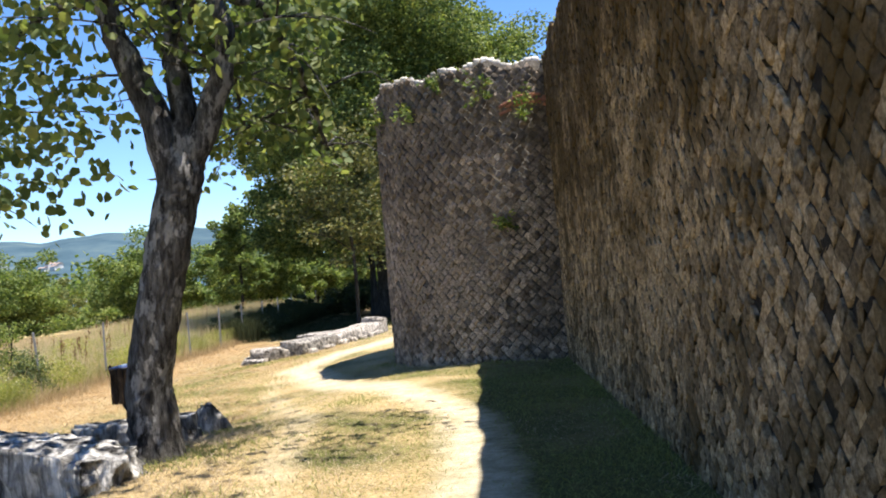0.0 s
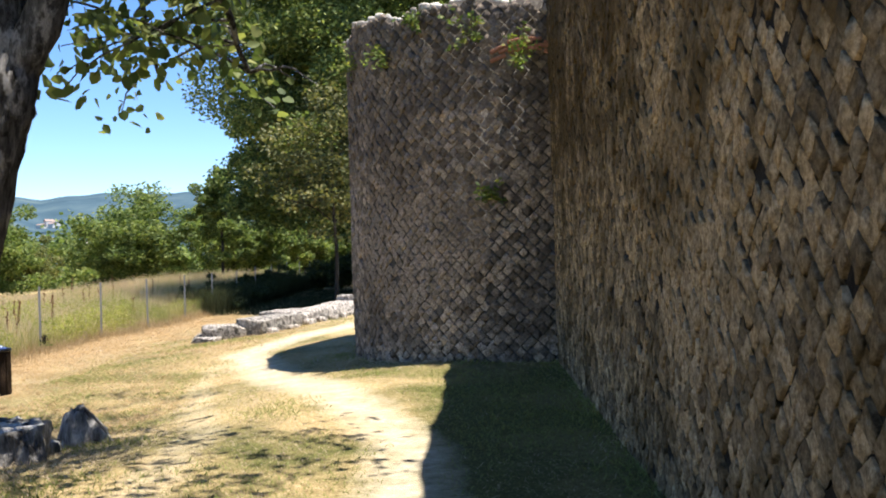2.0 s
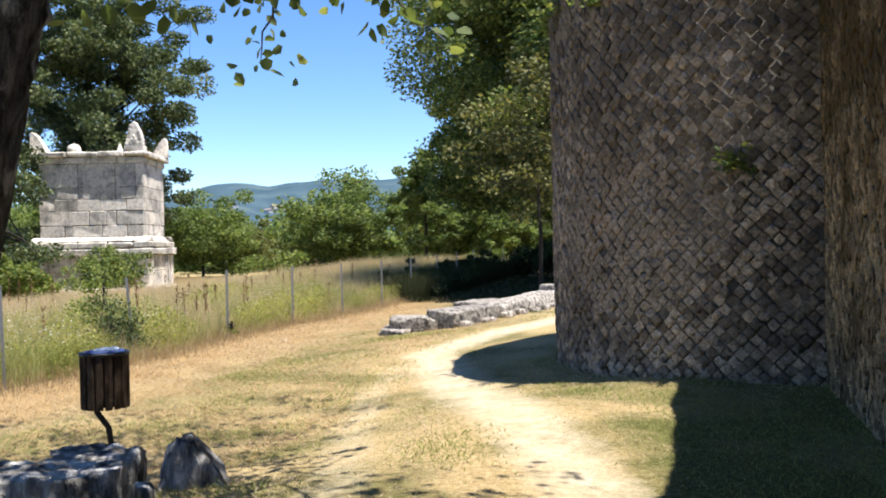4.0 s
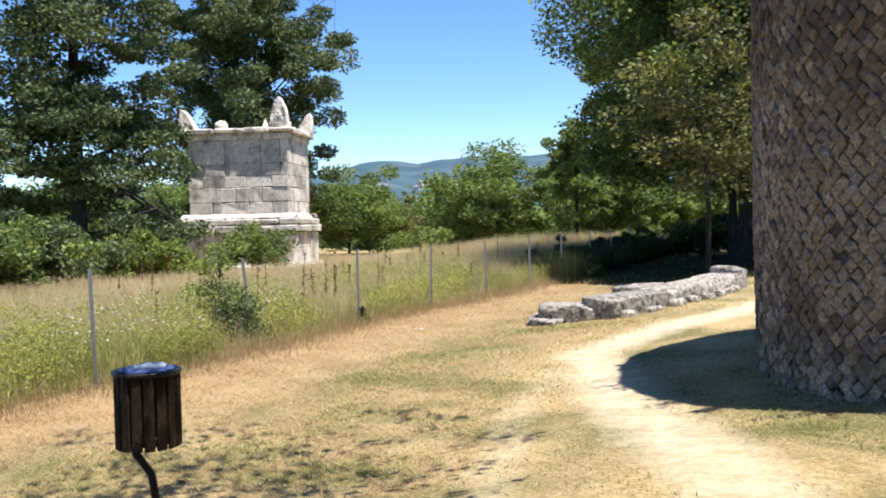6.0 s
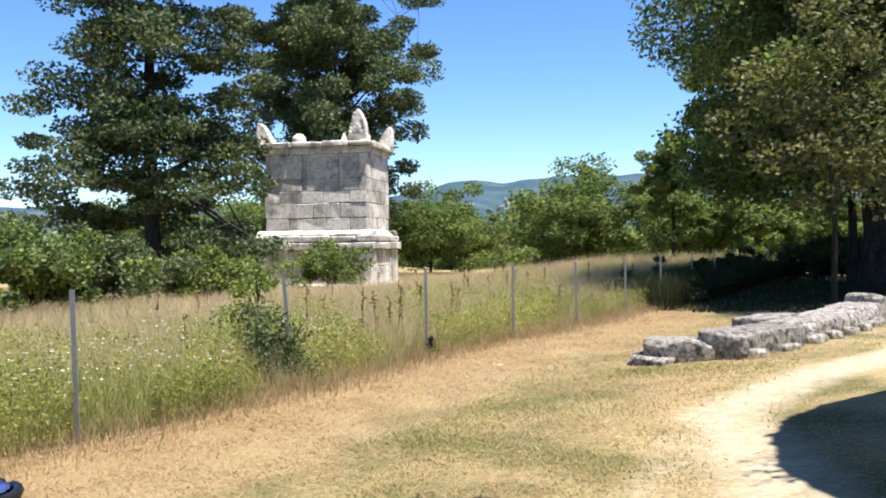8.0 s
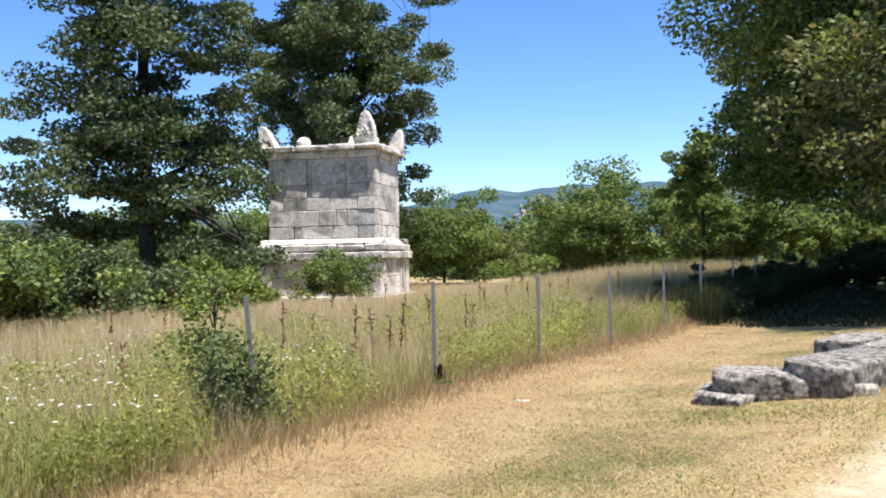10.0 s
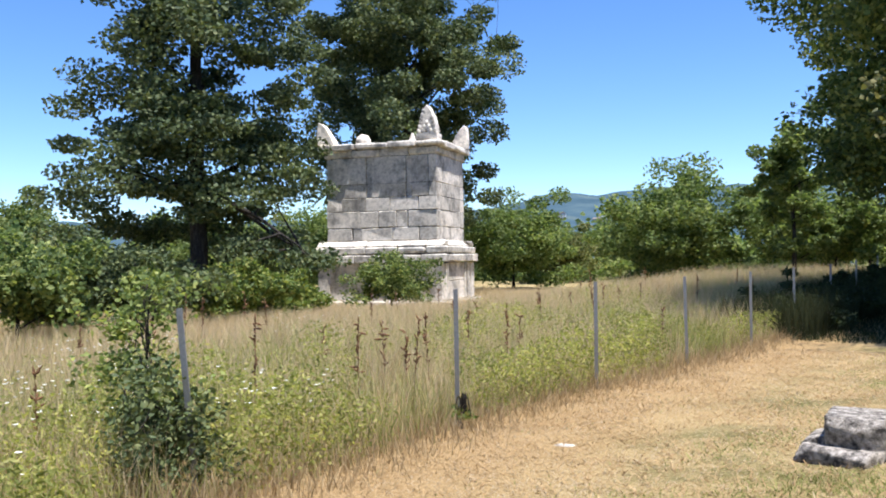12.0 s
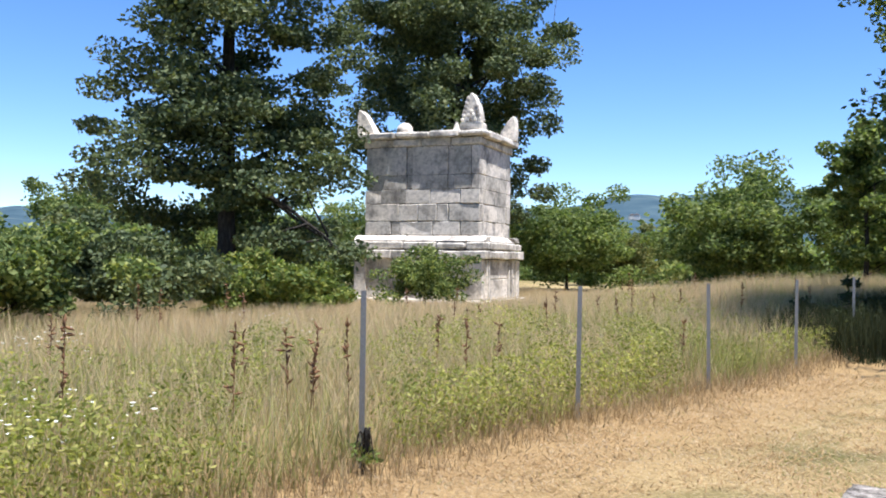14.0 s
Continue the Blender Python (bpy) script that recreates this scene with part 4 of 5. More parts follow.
def crown_points(n, centre, radii, rng, hollow=0.45, low=-1.0, noise_amp=0.25):
    """Places for clumps: more in the outer shell, with an uneven outline."""
    out = []
    while len(out) < n:
        d = rng.normal(size=3)
        d /= np.linalg.norm(d)
        if d[2] < low:
            continue
        r = rng.uniform(hollow, 1.0)
        w = 1 + noise_amp * noise.noise(Vector(d * 2.2) + Vector((centre[0], centre[1], 0)))
        w += noise_amp * 0.7 * noise.noise(Vector(d * 5.0) + Vector((3, centre[1], 0)))
        out.append(np.array(centre) + d * r * w * np.array(radii))
    return np.array(out)


def near_tree():
    rng = np.random.default_rng(21)
    base = (-1.72, 7.05)
    g = float(ground_z(*base))
    t = thing("tree", (*base, g), "grey-barked lime tree with forked trunk and broad leaves", "tree")
    zf = 2.55
    trunk = [(0, 0, -0.2), (0.0, 0, 0.15), (-0.02, 0, 0.6), (0.12, 0, 1.3), (0.30, 0, 2.0), (0.40, 0, zf - 0.22), (0.44, 0, zf + 0.18)]
    s = np.linspace(0, 6, 46)
    Q = np.stack([np.interp(s, np.arange(7), np.array(trunk)[:, k]) for k in range(3)], axis=-1)
    R = np.interp(s, np.arange(7), [0.27, 0.215, 0.185, 0.178, 0.175, 0.172, 0.04])
    v, f = tube(Q, R, 26, 0.045, rng)
    part_np("trunk", v, f, M_BARK, t, "grey fissured bark", True)
    limbs = [
        [(0.34, 0, zf - 0.4), (0.22, 0, zf + 0.2), (-0.05, 0.0, zf + 0.85), (-0.3, 0.1, zf + 1.7), (-0.7, 0.3, zf + 2.8)],
        [(0.44, 0, zf - 0.2), (0.4, 0.1, zf + 0.4), (0.3, 0.25, zf + 1.2), (0.3, 0.5, zf + 2.4)],
        [(0.36, 0, zf - 0.4), (0.62, 0, zf + 0.15), (0.84, -0.05, zf + 0.7), (0.80, -0.1, zf + 1.3), (1.2, -0.1, zf + 2.6)],
        [(0.80, -0.1, zf + 1.2), (1.0, 0.5, zf + 1.3), (1.2, 1.3, zf + 0.8), (1.25, 2.0, zf + 0.2)],
        [(-0.2, 0.1, zf + 1.3), (-1.0, 0.7, zf + 1.5), (-1.9, 1.3, zf + 1.2), (-2.6, 1.6, zf + 0.1)],
        [(0.3, 0.4, zf + 1.6), (0.3, 1.5, zf + 1.7), (0.25, 2.3, zf + 1.1), (0.15, 3.0, zf + 0.45)],
        [(-0.2, 0.1, zf + 1.4), (-1.0, -0.6, zf + 1.8), (-2.0, -1.0, zf + 1.7), (-2.8, -1.0, zf + 0.5)],
        [(0.6, 0.0, zf + 1.0), (1.0, -1.0, zf + 1.8), (1.1, -2.2, zf + 2.0), (1.2, -3.4, zf + 1.9)],
        [(-0.1, 0.0, zf + 1.2), (-0.4, -1.0, zf + 1.8), (-0.6, -2.2, zf + 2.0), (-0.8, -3.4, zf + 1.8)],
    ]
    rad = [0.15, 0.13, 0.125, 0.05, 0.05, 0.045, 0.05, 0.05, 0.05]
    spots = []
    for q, l in enumerate(limbs):
        s = np.linspace(0, len(l) - 1, 18)
        P = np.stack([np.interp(s, np.arange(len(l)), np.array(l)[:, k]) for k in range(3)], axis=-1)
        P += rng.normal(0, 0.015, P.shape)
        v, f = tube(P, rad[q] * np.interp(np.linspace(0, 1, 18), [0, 0.12, 1], [0.7 if q < 3 else 1.0, 1.0, 0.35]), 12, 0.05, rng)
        items = [(v, f)]
        for _ in range(16 if q > 2 else 12):
            a = P[rng.integers(7, 18)]
            out = rng.normal(0, 0.75, 3)
            out[2] = rng.uniform(-0.75, 0.55) if q > 2 else rng.uniform(-0.2, 1.0)
            b = a + out
            tw = bent(a, b, 7, 0.05, rng, 0.08)
            items.append(tube(tw, np.linspace(0.014, 0.004, 7), 5))
            for k in range(2, 7):
                spots.append(tw[k])
        v, f = join_np(items)
        part_np("limb", v, f, M_BARK, t, "", True)
    # upper crown, over the fork
    up = crown_points(500, (0.6, 1.5, zf + 3.5), (3.6, 5.0, 1.7), rng, 0.25)
    up = up[(up[:, 1] < 2.2) | (up[:, 0] < 1.5)]
    up = up[(up[:, 2] > 3.3 + 0.29 * up[:, 1]) | (rng.random(len(up)) < 0.1)]
    up = up[(up[:, 0] < 1.0) | (rng.random(len(up)) < 0.6)]
    hang = np.stack([rng.uniform(-1.75, -0.3, 62), rng.uniform(-0.7, 0.9, 62), zf + 1.2 - 1.7 * rng.uniform(0, 1, 62) ** 1.4], axis=-1)
    many = np.array([8] * len(spots) + [18] * len(up) + [11] * len(hang))
    spots = np.concatenate([np.array(spots), up, hang])
    c = np.repeat(spots, many, axis=0)
    c = c + rng.normal(0, 0.16, c.shape)
    low = 1.75 + 0.3 * rng.random(len(c)) + 2.3 * smooth01((c[:, 0] - 1.0) / 0.9)
    low = np.maximum(low, 2.1 + 0.4 * rng.random(len(c)) - 3 * (c[:, 0] < -0.9))
    low = low + 0.4 * smooth01((c[:, 1] - 1.2) / 0.8)
    keep = c[:, 2] > low
    c = c[keep]
    v, f = leaf_cloud(c, 0.105, 0.088, rng, 0.5, 0.7, True)
    part_np("crown", v, f, M_LEAF_LIME, t, "broad dark and sunlit green leaves")


near_tree()


def big_oak(x, y, hgt, wide, seed, label, leaf_m, n=190, low=2.6, per=330, fir=False, bough=None, leaf=(0.21, 0.138)):
    rng = np.random.default_rng(seed)
    if fir:
        C = []
        for k in range(n):
            s = rng.uniform(0, 1) ** 0.8
            a = rng.uniform(0, 2 * math.pi)
            r = wide * (1 - 0.62 * s) * rng.uniform(0.25, 1.18) * (0.8 + 0.25 * math.sin(a * 3 + s * 9) + 0.15 * math.sin(s * 30))
            C.append((r * math.cos(a), r * math.sin(a), low + s * (hgt - low) - 0.12 * r))
        C = np.array(C)
    else:
        C = crown_points(n, (0, 0, (hgt + low) / 2), (wide, wide, (hgt - low) / 2), rng, 0.35, -0.9, 0.4)
    if bough:
        C = np.concatenate([C, crown_points(48, bough, (2.3, 2.2, 1.5), rng, 0.2, -1, 0.4)])
    trunk = [(0, 0, -0.3), (0.1, 0, 1.5), (-0.1, 0.1, hgt * 0.4), (0.1, 0, hgt * (0.9 if fir else 0.62))]
    return build_tree("tree", (x, y), trunk, [0.42, 0.33, 0.25, 0.08], C, wide * 0.2, per, leaf, leaf_m, M_BARK_DARK, label, seed, 16, 0.25, layer=0.4 if fir else 0.62)


big_oak(-3.9, 38.6, 16.5, 6.7, 31, "large dark-leaved oak with broad shade beside the path", M_LEAF_OAK, 380, 2.8, 680, bough=(-2.7, -1.4, 4.3), leaf=(0.155, 0.1))
big_oak(-1.8, 44.0, 15.0, 4.4, 32, "large green oak behind the tower, sunlight put into its leaf colour", M_LEAF_OAK_LIT, 210, 3.2, 270)
big_oak(-4.0, 51.0, 14.0, 5.2, 33, "large dark-leaved oak beyond the stone row", M_LEAF_OAK, 200, 2.6, 300)
big_oak(-2.5, 61.0, 13.0, 5.5, 39, "large dark-leaved oak closing the path", M_LEAF_OAK, 160, 1.6, 280)
big_oak(-33.5, 51.5, 20.0, 5.6, 34, "tall oak with rounded crown behind the monument", M_LEAF_FIR, 220, 2.0, 420)
big_oak(-32.0, 36.5, 19.0, 6.3, 35, "tall dark tree with layered drooping boughs", M_LEAF_FIR, 270, 1.2, 330, True)


def small_tree(x, y, hgt, wide, seed, label, leaf_m, low=0.6, n=60, per=220, leaf=(0.2, 0.1), r=0.09):
    rng = np.random.default_rng(seed)
    C = crown_points(n, (0, 0, (hgt + low) / 2), (wide, wide, (hgt - low) / 2), rng, 0.3, -1, 0.45)
    trunk = [(0, 0, -0.2), (0.05, 0, hgt * 0.25), (-0.05, 0.05, hgt * 0.5), (0, 0, hgt * 0.75)]
    return build_tree("tree", (x, y), trunk, [r, r * 0.8, r * 0.6, r * 0.2], C, max(0.35, wide * 0.26), per, leaf, leaf_m, M_BARK_DARK, label, seed, 9, 0.1)


small_tree(-4.0, 31.8, 7.6, 2.6, 36, "sparse yellowing tree with bare grey twigs", M_LEAF_DRY, 1.5, 110, 75, (0.15, 0.09), 0.07)
for q, (x, y, hh) in enumerate(((-2.5, 35.6, 9.0), (-1.4, 37.2, 10.0), (-0.2, 35.2, 9.5), (-5.0, 43.0, 9.0))):
    small_tree(x, y, hh, 2.2, 140 + q, "young dark-trunked oak under the large oaks", M_LEAF_OAK, 3.2, 36, 240, (0.22, 0.14), 0.17)
small_tree(-22.0, 59.5, 6.7, 4.1, 37, "bright green bushy tree with feathery top", M_LEAF_BUSH, 0.2, 110, 270, (0.24, 0.13))
small_tree(-17.0, 63.0, 6.6, 3.2, 47, "bright green bushy tree in the field", M_LEAF_BUSH, 0.1, 80, 240, (0.24, 0.13))
small_tree(-12.9, 48.6, 7.2, 1.6, 238, "slender green tree with browning top", M_LEAF_BUSH, 1.2, 54, 190, (0.18, 0.11))
for q, (x, y, hh) in enumerate(((-13.0, 55, 4.2), (-12.3, 58, 4.0), (-11.6, 62, 4.3), (-11, 66, 4.5), (-10.5, 71, 4.6), (-9.5, 77, 5.0), (-7.5, 82, 5.5), (-4.0, 84, 6.0))):
    small_tree(x, y, hh, 2.3, 50 + q, "small green tree in a row along the fence", M_LEAF_BUSH, 0.8, 44, 260, (0.22, 0.13), 0.07)
small_tree(-33.0, 61.0, 5.6, 3.9, 60, "dark green thicket tree beside the monument", M_LEAF_BUSH, 0.0, 100, 260, (0.24, 0.13))
small_tree(-38.5, 75.0, 4.6, 3.6, 61, "pale green willow beyond the monument", M_LEAF_PALE, 0.0, 80, 320, (0.24, 0.12))
small_tree(-30.0, 76.0, 4.0, 3.4, 62, "green thicket tree at the field edge", M_LEAF_BUSH, 0.0, 80, 320, (0.24, 0.13))
small_tree(-50.0, 51.0, 6.2, 4.0, 66, "green thicket tree beyond the tall dark tree", M_LEAF_BUSH, 0.0, 70, 240, (0.24, 0.13))
small_tree(-43.0, 55.0, 5.4, 3.6, 67, "green thicket tree beyond the tall dark tree", M_LEAF_BUSH, 0.0, 60, 240, (0.24, 0.13))
small_tree(-54.0, 62.0, 5.5, 3.2, 63, "pale green willow behind the dark tree", M_LEAF_PALE, 0.0, 50, 200)
small_tree(-88.0, 60.0, 10.0, 5.0, 64, "distant round-crowned green tree", M_LEAF_OAK, 1.5, 70, 200, (0.35, 0.22))
small_tree(-60.0, 78.0, 8.0, 5.0, 65, "distant round-crowned green tree", M_LEAF_OAK, 0.5, 60, 200, (0.35, 0.22))


def bush(x, y, hgt, wide, seed, label, leaf_m, n=40, per=260, leaf=(0.16, 0.09)):
    rng = np.random.default_rng(seed)
    C = crown_points(n, (0, 0, hgt * 0.45), (wide, wide * 0.9, hgt * 0.5), rng, 0.25, -0.8, 0.5)
    C[:, 2] = np.maximum(C[:, 2], 0.12)
    return build_tree("bush", (x, y), [(0, 0, -0.1), (0, 0, hgt * 0.3), (0.05, 0, hgt * 0.5)], [0.012, 0.01, 0.006] if hgt < 2 else [0.05, 0.04, 0.02], C, max(0.05 if hgt < 0.3 else 0.22, wide * 0.22), per, leaf, leaf_m, M_BARK_DARK, label, seed, 8, 0.0, False, 0.6, 6)


# bushes added to stand for the dark shaded strip along the fence
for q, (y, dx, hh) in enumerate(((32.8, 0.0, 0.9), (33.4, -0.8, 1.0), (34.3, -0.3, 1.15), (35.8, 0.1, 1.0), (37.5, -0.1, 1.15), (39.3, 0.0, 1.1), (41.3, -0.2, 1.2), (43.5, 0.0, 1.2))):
    bush(float(fence_x(y)) + dx, y, hh, 0.95, 150 + q, "low bush added along the fence, oak shade put into its colour", M_LEAF_SHADE, 26, 150, (0.10, 0.045))
# dark bushes added to deepen the shade behind the trunks
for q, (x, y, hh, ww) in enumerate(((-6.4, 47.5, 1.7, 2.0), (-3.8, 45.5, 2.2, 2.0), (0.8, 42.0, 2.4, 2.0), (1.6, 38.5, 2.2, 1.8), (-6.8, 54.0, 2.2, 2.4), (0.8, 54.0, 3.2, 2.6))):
    bush(x, y, hh, ww, 170 + q, "bush added under the oaks, their shade put into its dark colour", M_LEAF_SHADE, 44, 220, (0.16, 0.09))
bush(-1.5, 46.0, 3.2, 2.6, 79, "dark green bush under the oaks", M_LEAF_OAK, 50, 260)
bush(2.5, 49.0, 4.0, 3.4, 80, "dark green bush under the oaks", M_LEAF_OAK, 60, 260)
bush(-3.2, 58.0, 3.4, 3.0, 87, "dark green bush under the oaks", M_LEAF_OAK, 50, 260)
bush(-22.5, 24.0, 2.7, 2.6, 70, "broad green hedge bush beyond the meadow", M_LEAF_OAK, 60, 300)
bush(-24.5, 28.0, 2.5, 2.8, 71, "broad dull green hedge bush beyond the meadow", M_LEAF_FIR, 60, 300)
bush(-27.0, 22.0, 3.0, 3.0, 72, "tall dull green hedge bush beyond the meadow", M_LEAF_FIR, 60, 300)
bush(-25.0, 32.5, 1.9, 2.4, 73, "low green bush beneath the dark tree", M_LEAF_SHRUB, 50, 280)
bush(-27.0, 36.0, 1.7, 2.0, 74, "low green bush beside the monument", M_LEAF_SHRUB, 40, 280)
bush(-25.9, 40.9, 2.5, 1.9, 75, "dark green bush growing against the monument", M_LEAF_OAK, 70, 120, (0.14, 0.075))
bush(-20.5, 20.0, 2.2, 2.0, 76, "broad green hedge bush beyond the meadow", M_LEAF_OAK, 50, 280)
bush(-8.6, 17.3, 1.9, 0.55, 77, "leggy green shrub growing at the fence post", M_LEAF_OAK_LIT, 44, 36, (0.055, 0.034))
bush(-8.2, 17.2, 0.95, 0.5, 89, "dark green weed clump at the fence post", M_LEAF_FIR, 30, 110, (0.055, 0.03))
bush(-8.0, 20.42, 0.24, 0.12, 88, "small dark weed at the foot of a fence post", M_LEAF_SHRUB, 10, 14, (0.06, 0.03))


def hive_box(x, y, rz):
    """A pale wooden box with an overhanging lid on a low plinth."""
    t = thing("wooden_box", (x, y, float(ground_z(x, y))), "small pale yellow wooden box at the meadow's far edge", "box", "boxes at the meadow edge", rz)
    for nm, w, z0, z1 in (("plinth", 0.36, -0.05, 0.22), ("body", 0.44, 0.22, 0.58), ("lid", 0.5, 0.58, 0.66)):
        bm = bmesh.new()
        bmesh.ops.create_cube(bm, size=1)
        for v in bm.verts:
            v.co = (v.co.x * w, v.co.y * w * 1.2, (z0 + z1) / 2 + v.co.z * (z1 - z0))
        bmesh.ops.bevel(bm, geom=bm.edges[:], offset=0.012, segments=1, affect="EDGES")
        part(nm, bm, M_PALE_WOOD, t)


hive_box(-29.3, 38.2, 20)
hive_box(-28.5, 38.6, 35)


def treeline():
    """Thickets and low woods at the far edge of the field."""
    rng = np.random.default_rng(44)
    C, S = [], []
    for az in np.arange(-25, 80, 0.5):
        for k in range(7):
            a = radians(az + rng.uniform(-0.4, 0.4))
            r = 92 + 14 * math.sin(az * 0.21) + rng.uniform(-7, 7)
            top = 3.6 + 1.3 * math.sin(az * 0.55) + 0.9 * math.sin(az * 1.9)
            C.append((-math.sin(a) * r, 10 + math.cos(a) * r, rng.uniform(-0.4, 1.0) * top - 0.1))
    C = np.array(C)
    c = np.repeat(C, 90, axis=0) + rng.normal(0, 0.6, (len(C) * 90, 3))
    v, f = leaf_cloud(c, 0.5, 0.34, rng)
    tagged(new("far_thicket", mesh_np("far_thicket", v, f, M_LEAF_BUSH)), "green thicket closing the far side of the field", "thicket", kind="stuff")


treeline()


# ---- grass ----
def blades(name, x, y, hgt, width, material, label, rng, lean=0.35, category="grass"):
    n = len(x)
    z = ground_z(x, y)
    a = rng.uniform(0, 2 * np.pi, n)
    b = rng.uniform(0, 2 * np.pi, n)
    d = np.stack([np.cos(a), np.sin(a), 0 * a], axis=-1) * (width * 0.5)[:, None]
    l = np.stack([np.cos(b), np.sin(b), 0 * a], axis=-1) * (hgt * lean * rng.uniform(0.1, 1, n))[:, None]
    o = np.stack([x, y, z - 0.01], axis=-1)
    h = np.stack([0 * a, 0 * a, hgt], axis=-1)
    mid = o + h * 0.55 + l * 0.35
    V = np.stack([o - d, o + d, mid + d * 0.75, mid - d * 0.75, o + h + l], axis=1)
    f = np.array([[0, 1, 2], [0, 2, 3], [3, 2, 4]])
    F = (np.arange(n)[:, None, None] * 5 + f[None]).reshape(-1, 3)
    up = np.tile(np.array([0, 0, 0.7, 0.7, 1.0]), n)
    tagged(new(name, mesh_np(name, V, F, material, False, up)), label, category, kind="stuff")


def build_meadow():
    rng = np.random.default_rng(90)
    n = 260000
    d = rng.uniform(0, 1, n) ** 1.9 * 30
    y = 5 + rng.uniform(0, 1, n) ** 1.15 * 52
    x = fence_x(y) - 0.12 - d + rng.normal(0, 0.1, n)
    clump = np.array([noise.noise(Vector((float(p) * 0.45, float(q) * 0.45, 0))) for p, q in zip(x, y)])
    edge = smooth01((fence_x(y) - x + 0.25) / 0.9)
    hgt = (0.24 + 0.5 * edge - 0.36 * smooth01((d - 3) / 14)) * (1 + 0.35 * clump) * rng.uniform(0.55, 1.25, n)
    wid = rng.uniform(0.0025, 0.006, n) * (1 + d * 0.06 + (y - 9) * 0.025)
    green = (rng.random(n) + clump * 0.8 - d * 0.04 + 0.12 * (y < 18)) > 0.55
    thin = (d > 1.6) | (rng.random(n) > 0.45)
    x, y, hgt, wid, green = x[thin], y[thin], hgt[thin], wid[thin], green[thin]
    blades("meadow_grass", x[~green], y[~green], hgt[~green], wid[~green], M_MEADOW, "tall straw-coloured meadow grass behind the fence", rng, 0.62)
    blades("meadow_weeds", x[green], y[green], hgt[green] * 0.8, wid[green] * 1.6, M_MEADOW_GREEN, "green weeds among the tall meadow grass", rng, 0.8)
    # leafy herbs along the fence
    m = 150000
    y = 8 + rng.uniform(0, 1, m) * 26
    d = rng.uniform(0, 1, m) ** 1.6 * 5
    x = fence_x(y) - 0.05 - d
    c = np.array([noise.noise(Vector((float(p) * 0.8, float(q) * 0.8, 7))) for p, q in zip(x, y)])
    k = c - 0.4 * smooth01((y - 16) / 6) * rng.random(m) > -0.12
    z = rng.uniform(0.03, 0.72, m) * (0.68 + c)
    v, f = leaf_cloud(np.stack([x, y, ground_z(x, y) + z], axis=-1)[k], 0.055, 0.02, rng, 0.9)
    tagged(new("meadow_herbs", mesh_np("meadow_herbs", v, f, M_HERB)), "leafy green herbs at the foot of the fence", "herbs", kind="stuff")
    # brown dry verge at the foot of the fence
    m = 17000
    y = 8 + rng.uniform(0, 1, m) ** 1.2 * 32
    x = fence_x(y) + rng.normal(0.05, 0.28, m)
    blades("dry_verge", x, y, rng.uniform(0.08, 0.34, m) * np.exp(-np.abs(x - fence_x(y) + 0.1) * 1.2), rng.uniform(0.003, 0.007, m) * (1 + (y - 8) * 0.03), M_VERGE, "brown dry grass along the foot of the fence", rng, 0.9)
    # rank grass where the oaks overhang the fence, their shade in its colour
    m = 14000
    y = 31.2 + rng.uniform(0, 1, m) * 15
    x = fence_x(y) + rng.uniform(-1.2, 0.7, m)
    blades("shade_strip_grass", x, y, rng.uniform(0.5, 1.05, m), rng.uniform(0.008, 0.016, m), M_SHADE_GRASS, "rank grass along the fence, oak shade put into its dark green", rng, 0.5)
    # white flower heads
    m = 3600
    y = 11 + rng.uniform(0, 1, m) * 14
    x = fence_x(y) - 0.2 - rng.uniform(0, 1, m) ** 1.2 * 9
    c = np.array([noise.noise(Vector((float(p) * 0.35, float(q) * 0.35, 3))) for p, q in zip(x, y)])
    k = (c + (17 - y) * 0.05) > 0.05
    x, y = x[k], y[k]
    o = np.stack([x, y, ground_z(x, y) + rng.uniform(0.45, 0.8, len(x))], axis=-1)
    a = np.linspace(0, 2 * np.pi, 6, endpoint=False)
    r = rng.uniform(0.009, 0.023, len(x))
    ring = o[:, None, :] + r[:, None, None] * np.stack([np.cos(a), np.sin(a), 0.15 * np.sin(3 * a)], axis=-1)[None]
    V = np.concatenate([ring, o[:, None, :] - np.array([0, 0, 0.012])], axis=1)
    f = np.array([(i, (i + 1) % 6, 6) for i in range(6)])
    F = (np.arange(len(x))[:, None, None] * 7 + f[None]).reshape(-1, 3)
    tagged(new("white_flowers", mesh_np("white_flowers", V, F, M_FLOWER)), "white umbel flowers over the meadow grass", "flowers", kind="stuff")
    # rust-brown dock stalks
    items = []
    for _ in range(46):
        yy = rng.uniform(11, 42)
        xx = float(fence_x(yy)) - 0.4 - rng.uniform(0, 1) * 9
        z = float(ground_z(xx, yy))
        hh = rng.uniform(0.75, 1.15)
        tip = np.array([xx + rng.normal(0, 0.05), yy, z + hh])
        items.append(tube([(xx, yy, z), tuple((np.array([xx, yy, z]) + tip) / 2), tuple(tip)], [0.006, 0.005, 0.003], 4))
        for k in range(26):
            s = rng.uniform(0.5, 1.0)
            p = np.array([xx, yy, z]) * (1 - s) + tip * s
            q = p + rng.normal(0, 0.028, 3) + np.array([0, 0, 0.03])
            items.append(tube([tuple(p), tuple((p + q) / 2), tuple(q)], [0.004, 0.012, 0.004], 4))
    v, f = join_np(items)
    tagged(new("dock_stalks", mesh_np("dock_stalks", v, f, M_DOCK)), "rust-brown dry dock stalks in the meadow", "weeds", kind="stuff")


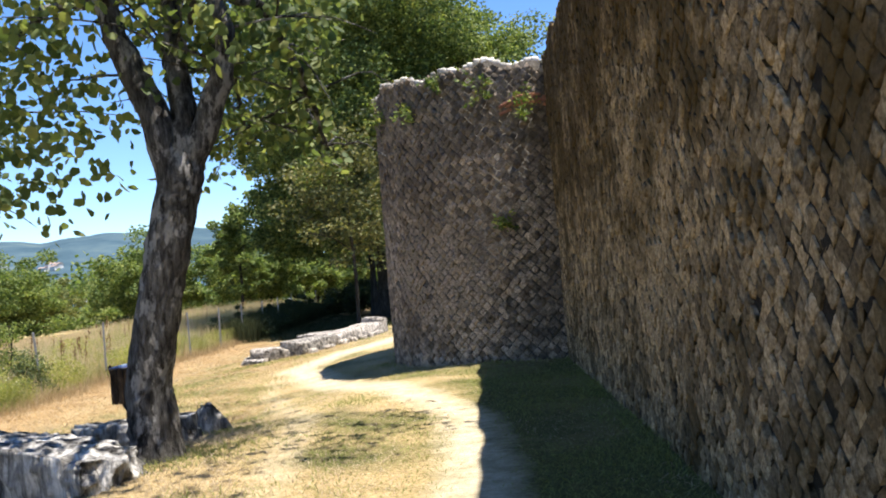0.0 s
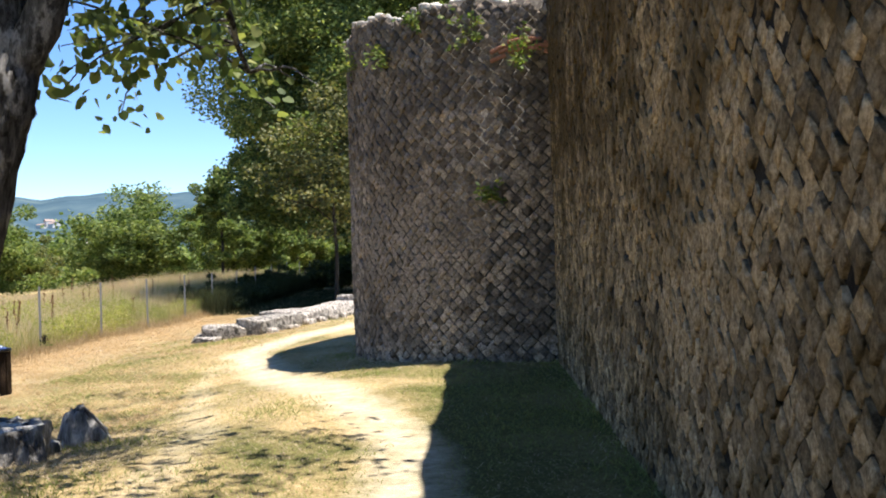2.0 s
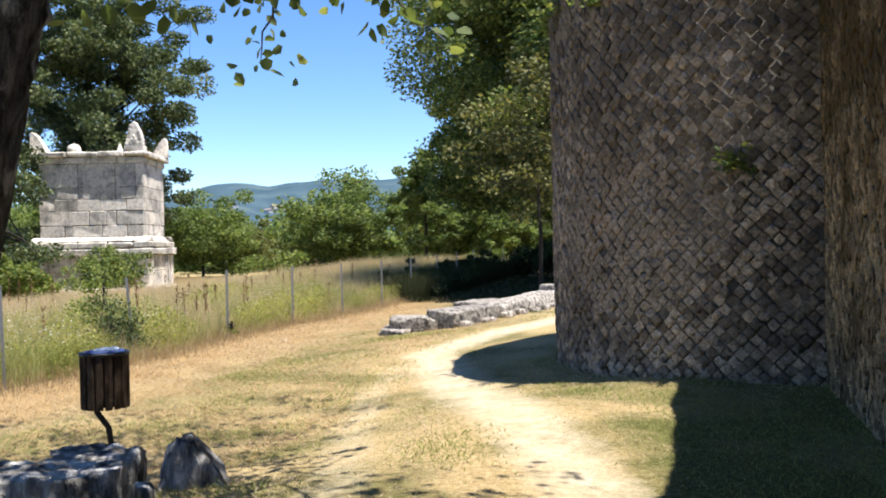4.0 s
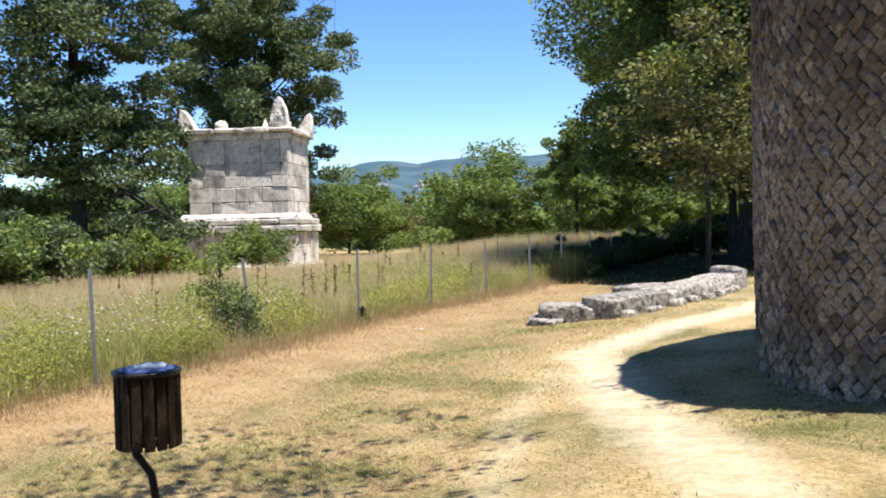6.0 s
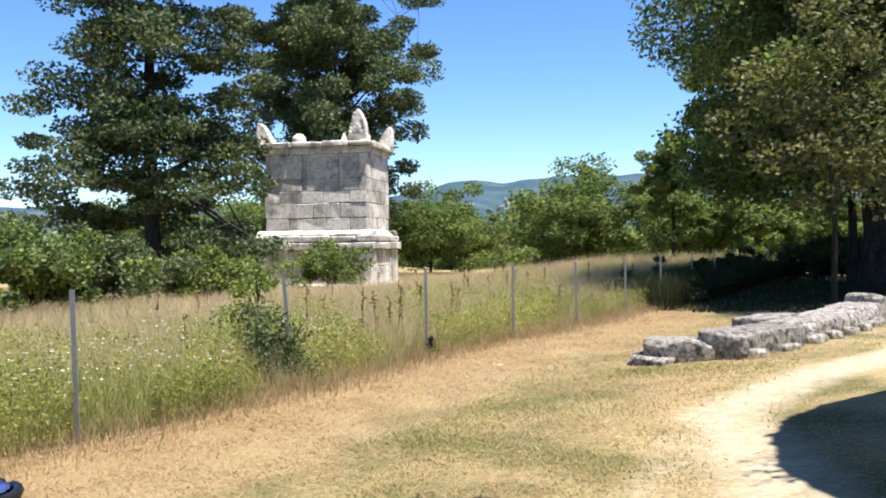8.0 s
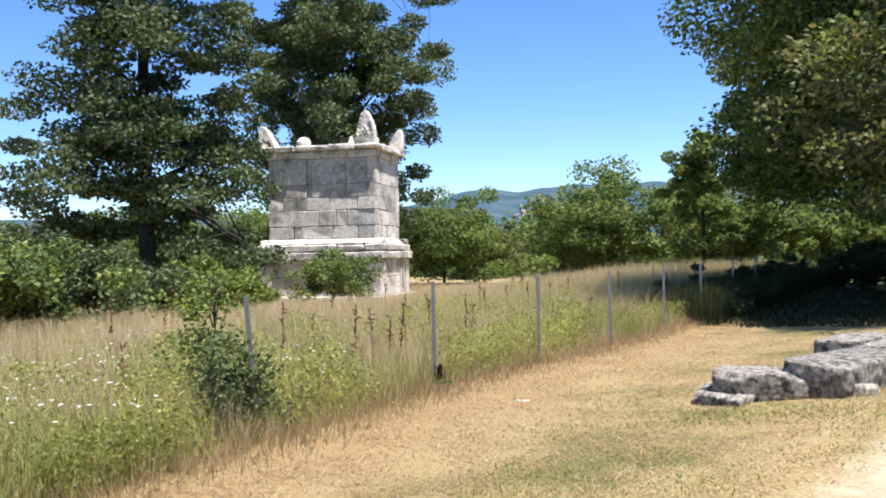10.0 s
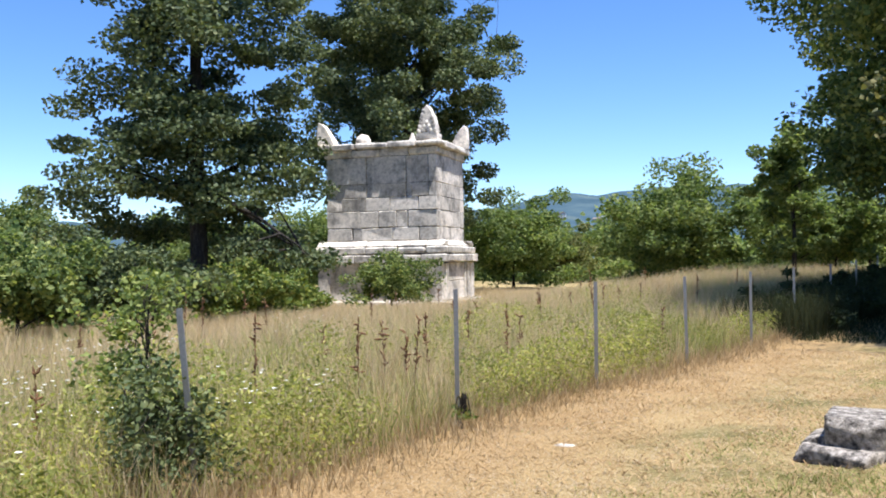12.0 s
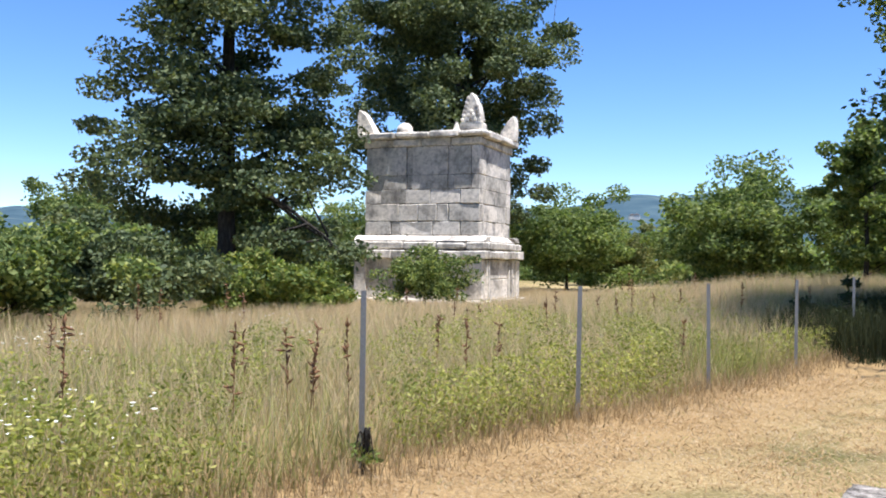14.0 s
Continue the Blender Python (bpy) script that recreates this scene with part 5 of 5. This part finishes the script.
def build_lawn():
    rng = np.random.default_rng(91)
    n = 330000
    y = 3.6 + rng.uniform(0, 1, n) ** 1.35 * 26
    x = rng.uniform(-7.9, 2.28, n)
    x = np.maximum(x, fence_x(y) + 0.0)
    ok = np.hypot(x - TOWER_X, y - TOWER_Y) > TOWER_R + 0.05
    ok &= rng.random(n) > path_mask(x, y) * 1.15
    ok &= (x > fence_x(y) + 2.0) | (rng.random(n) > 0.2)
    x, y = x[ok], y[ok]
    n = len(x)
    c = np.array([noise.noise(Vector((float(p) * 0.9, float(q) * 0.9, 2))) for p, q in zip(x, y)])
    foot = 1 + 1.2 * smooth01(1 - (np.hypot(x - TOWER_X, y - TOWER_Y) - TOWER_R) / 0.5) + 0.8 * smooth01(1 - (2.3 - x) / 0.5)
    tree = 1 + 1.1 * smooth01(1 - np.hypot(x + 2.0, y - 8.0) / 1.9)
    tree = np.maximum(tree, 1 + 1.4 * smooth01(1 - np.hypot(x + 0.9, y - 6.0) / 1.7))
    hgt = rng.uniform(0.012, 0.042, n) * (1 + 0.5 * c) * foot * tree * (1 + 0.9 * green_band(x, y) * np.clip(c + 0.3, 0, 1))
    wid = rng.uniform(0.004, 0.008, n) * (1 + (y - 4) * 0.035)
    # blades turn green beside the wall, which also darkens its shadow strip
    green = (c + rng.normal(0, 0.25, n) + np.where(x > -0.5, 0.12, 0) + 0.6 * smooth01((x - 0.2) / 0.9) + 0.36 * green_band(x, y)) > 0.24
    green &= (x > fence_x(y) + 2.2) | (rng.random(n) > 0.93)
    blades("dry_grass", x[~green], y[~green], hgt[~green] * 0.75, wid[~green], M_LAWN, "short sun-dried straw-coloured grass", rng, 3.4)
    blades("green_grass", x[green], y[green], hgt[green], wid[green], M_LAWN_GREEN, "short patches of green grass", rng, 2.2)

    # loose straw lying over the mown ground
    m = 70000
    y = 8.5 + rng.uniform(0, 1, m) ** 1.2 * 21
    x = fence_x(y) + 0.15 + rng.uniform(0, 1, m) ** 1.25 * 5.2
    c = np.array([noise.noise(Vector((float(p) * 1.6, float(q) * 1.6, 11))) for p, q in zip(x, y)])
    ok = (rng.random(m) > path_mask(x, y) * 1.1) & (c + rng.normal(0, 0.3, m) > -0.15)
    x, y = x[ok], y[ok]
    m = len(x)
    blades("loose_straw", x, y, rng.uniform(0.022, 0.062, m), rng.uniform(0.005, 0.011, m) * (1 + (y - 8) * 0.03), M_STRAW, "tangled loose straw on the mown ground", rng, 5.5)
    # short grass under the oaks, coloured dark to deepen their shade
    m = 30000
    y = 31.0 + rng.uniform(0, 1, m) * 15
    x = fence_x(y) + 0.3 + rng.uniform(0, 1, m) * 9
    blades("oak_shade_grass", x, y, rng.uniform(0.06, 0.16, m), rng.uniform(0.012, 0.022, m), M_SHADE_GRASS, "short grass under the oaks, their shade put into its dark colour", rng, 1.6)


build_meadow()
build_lawn()
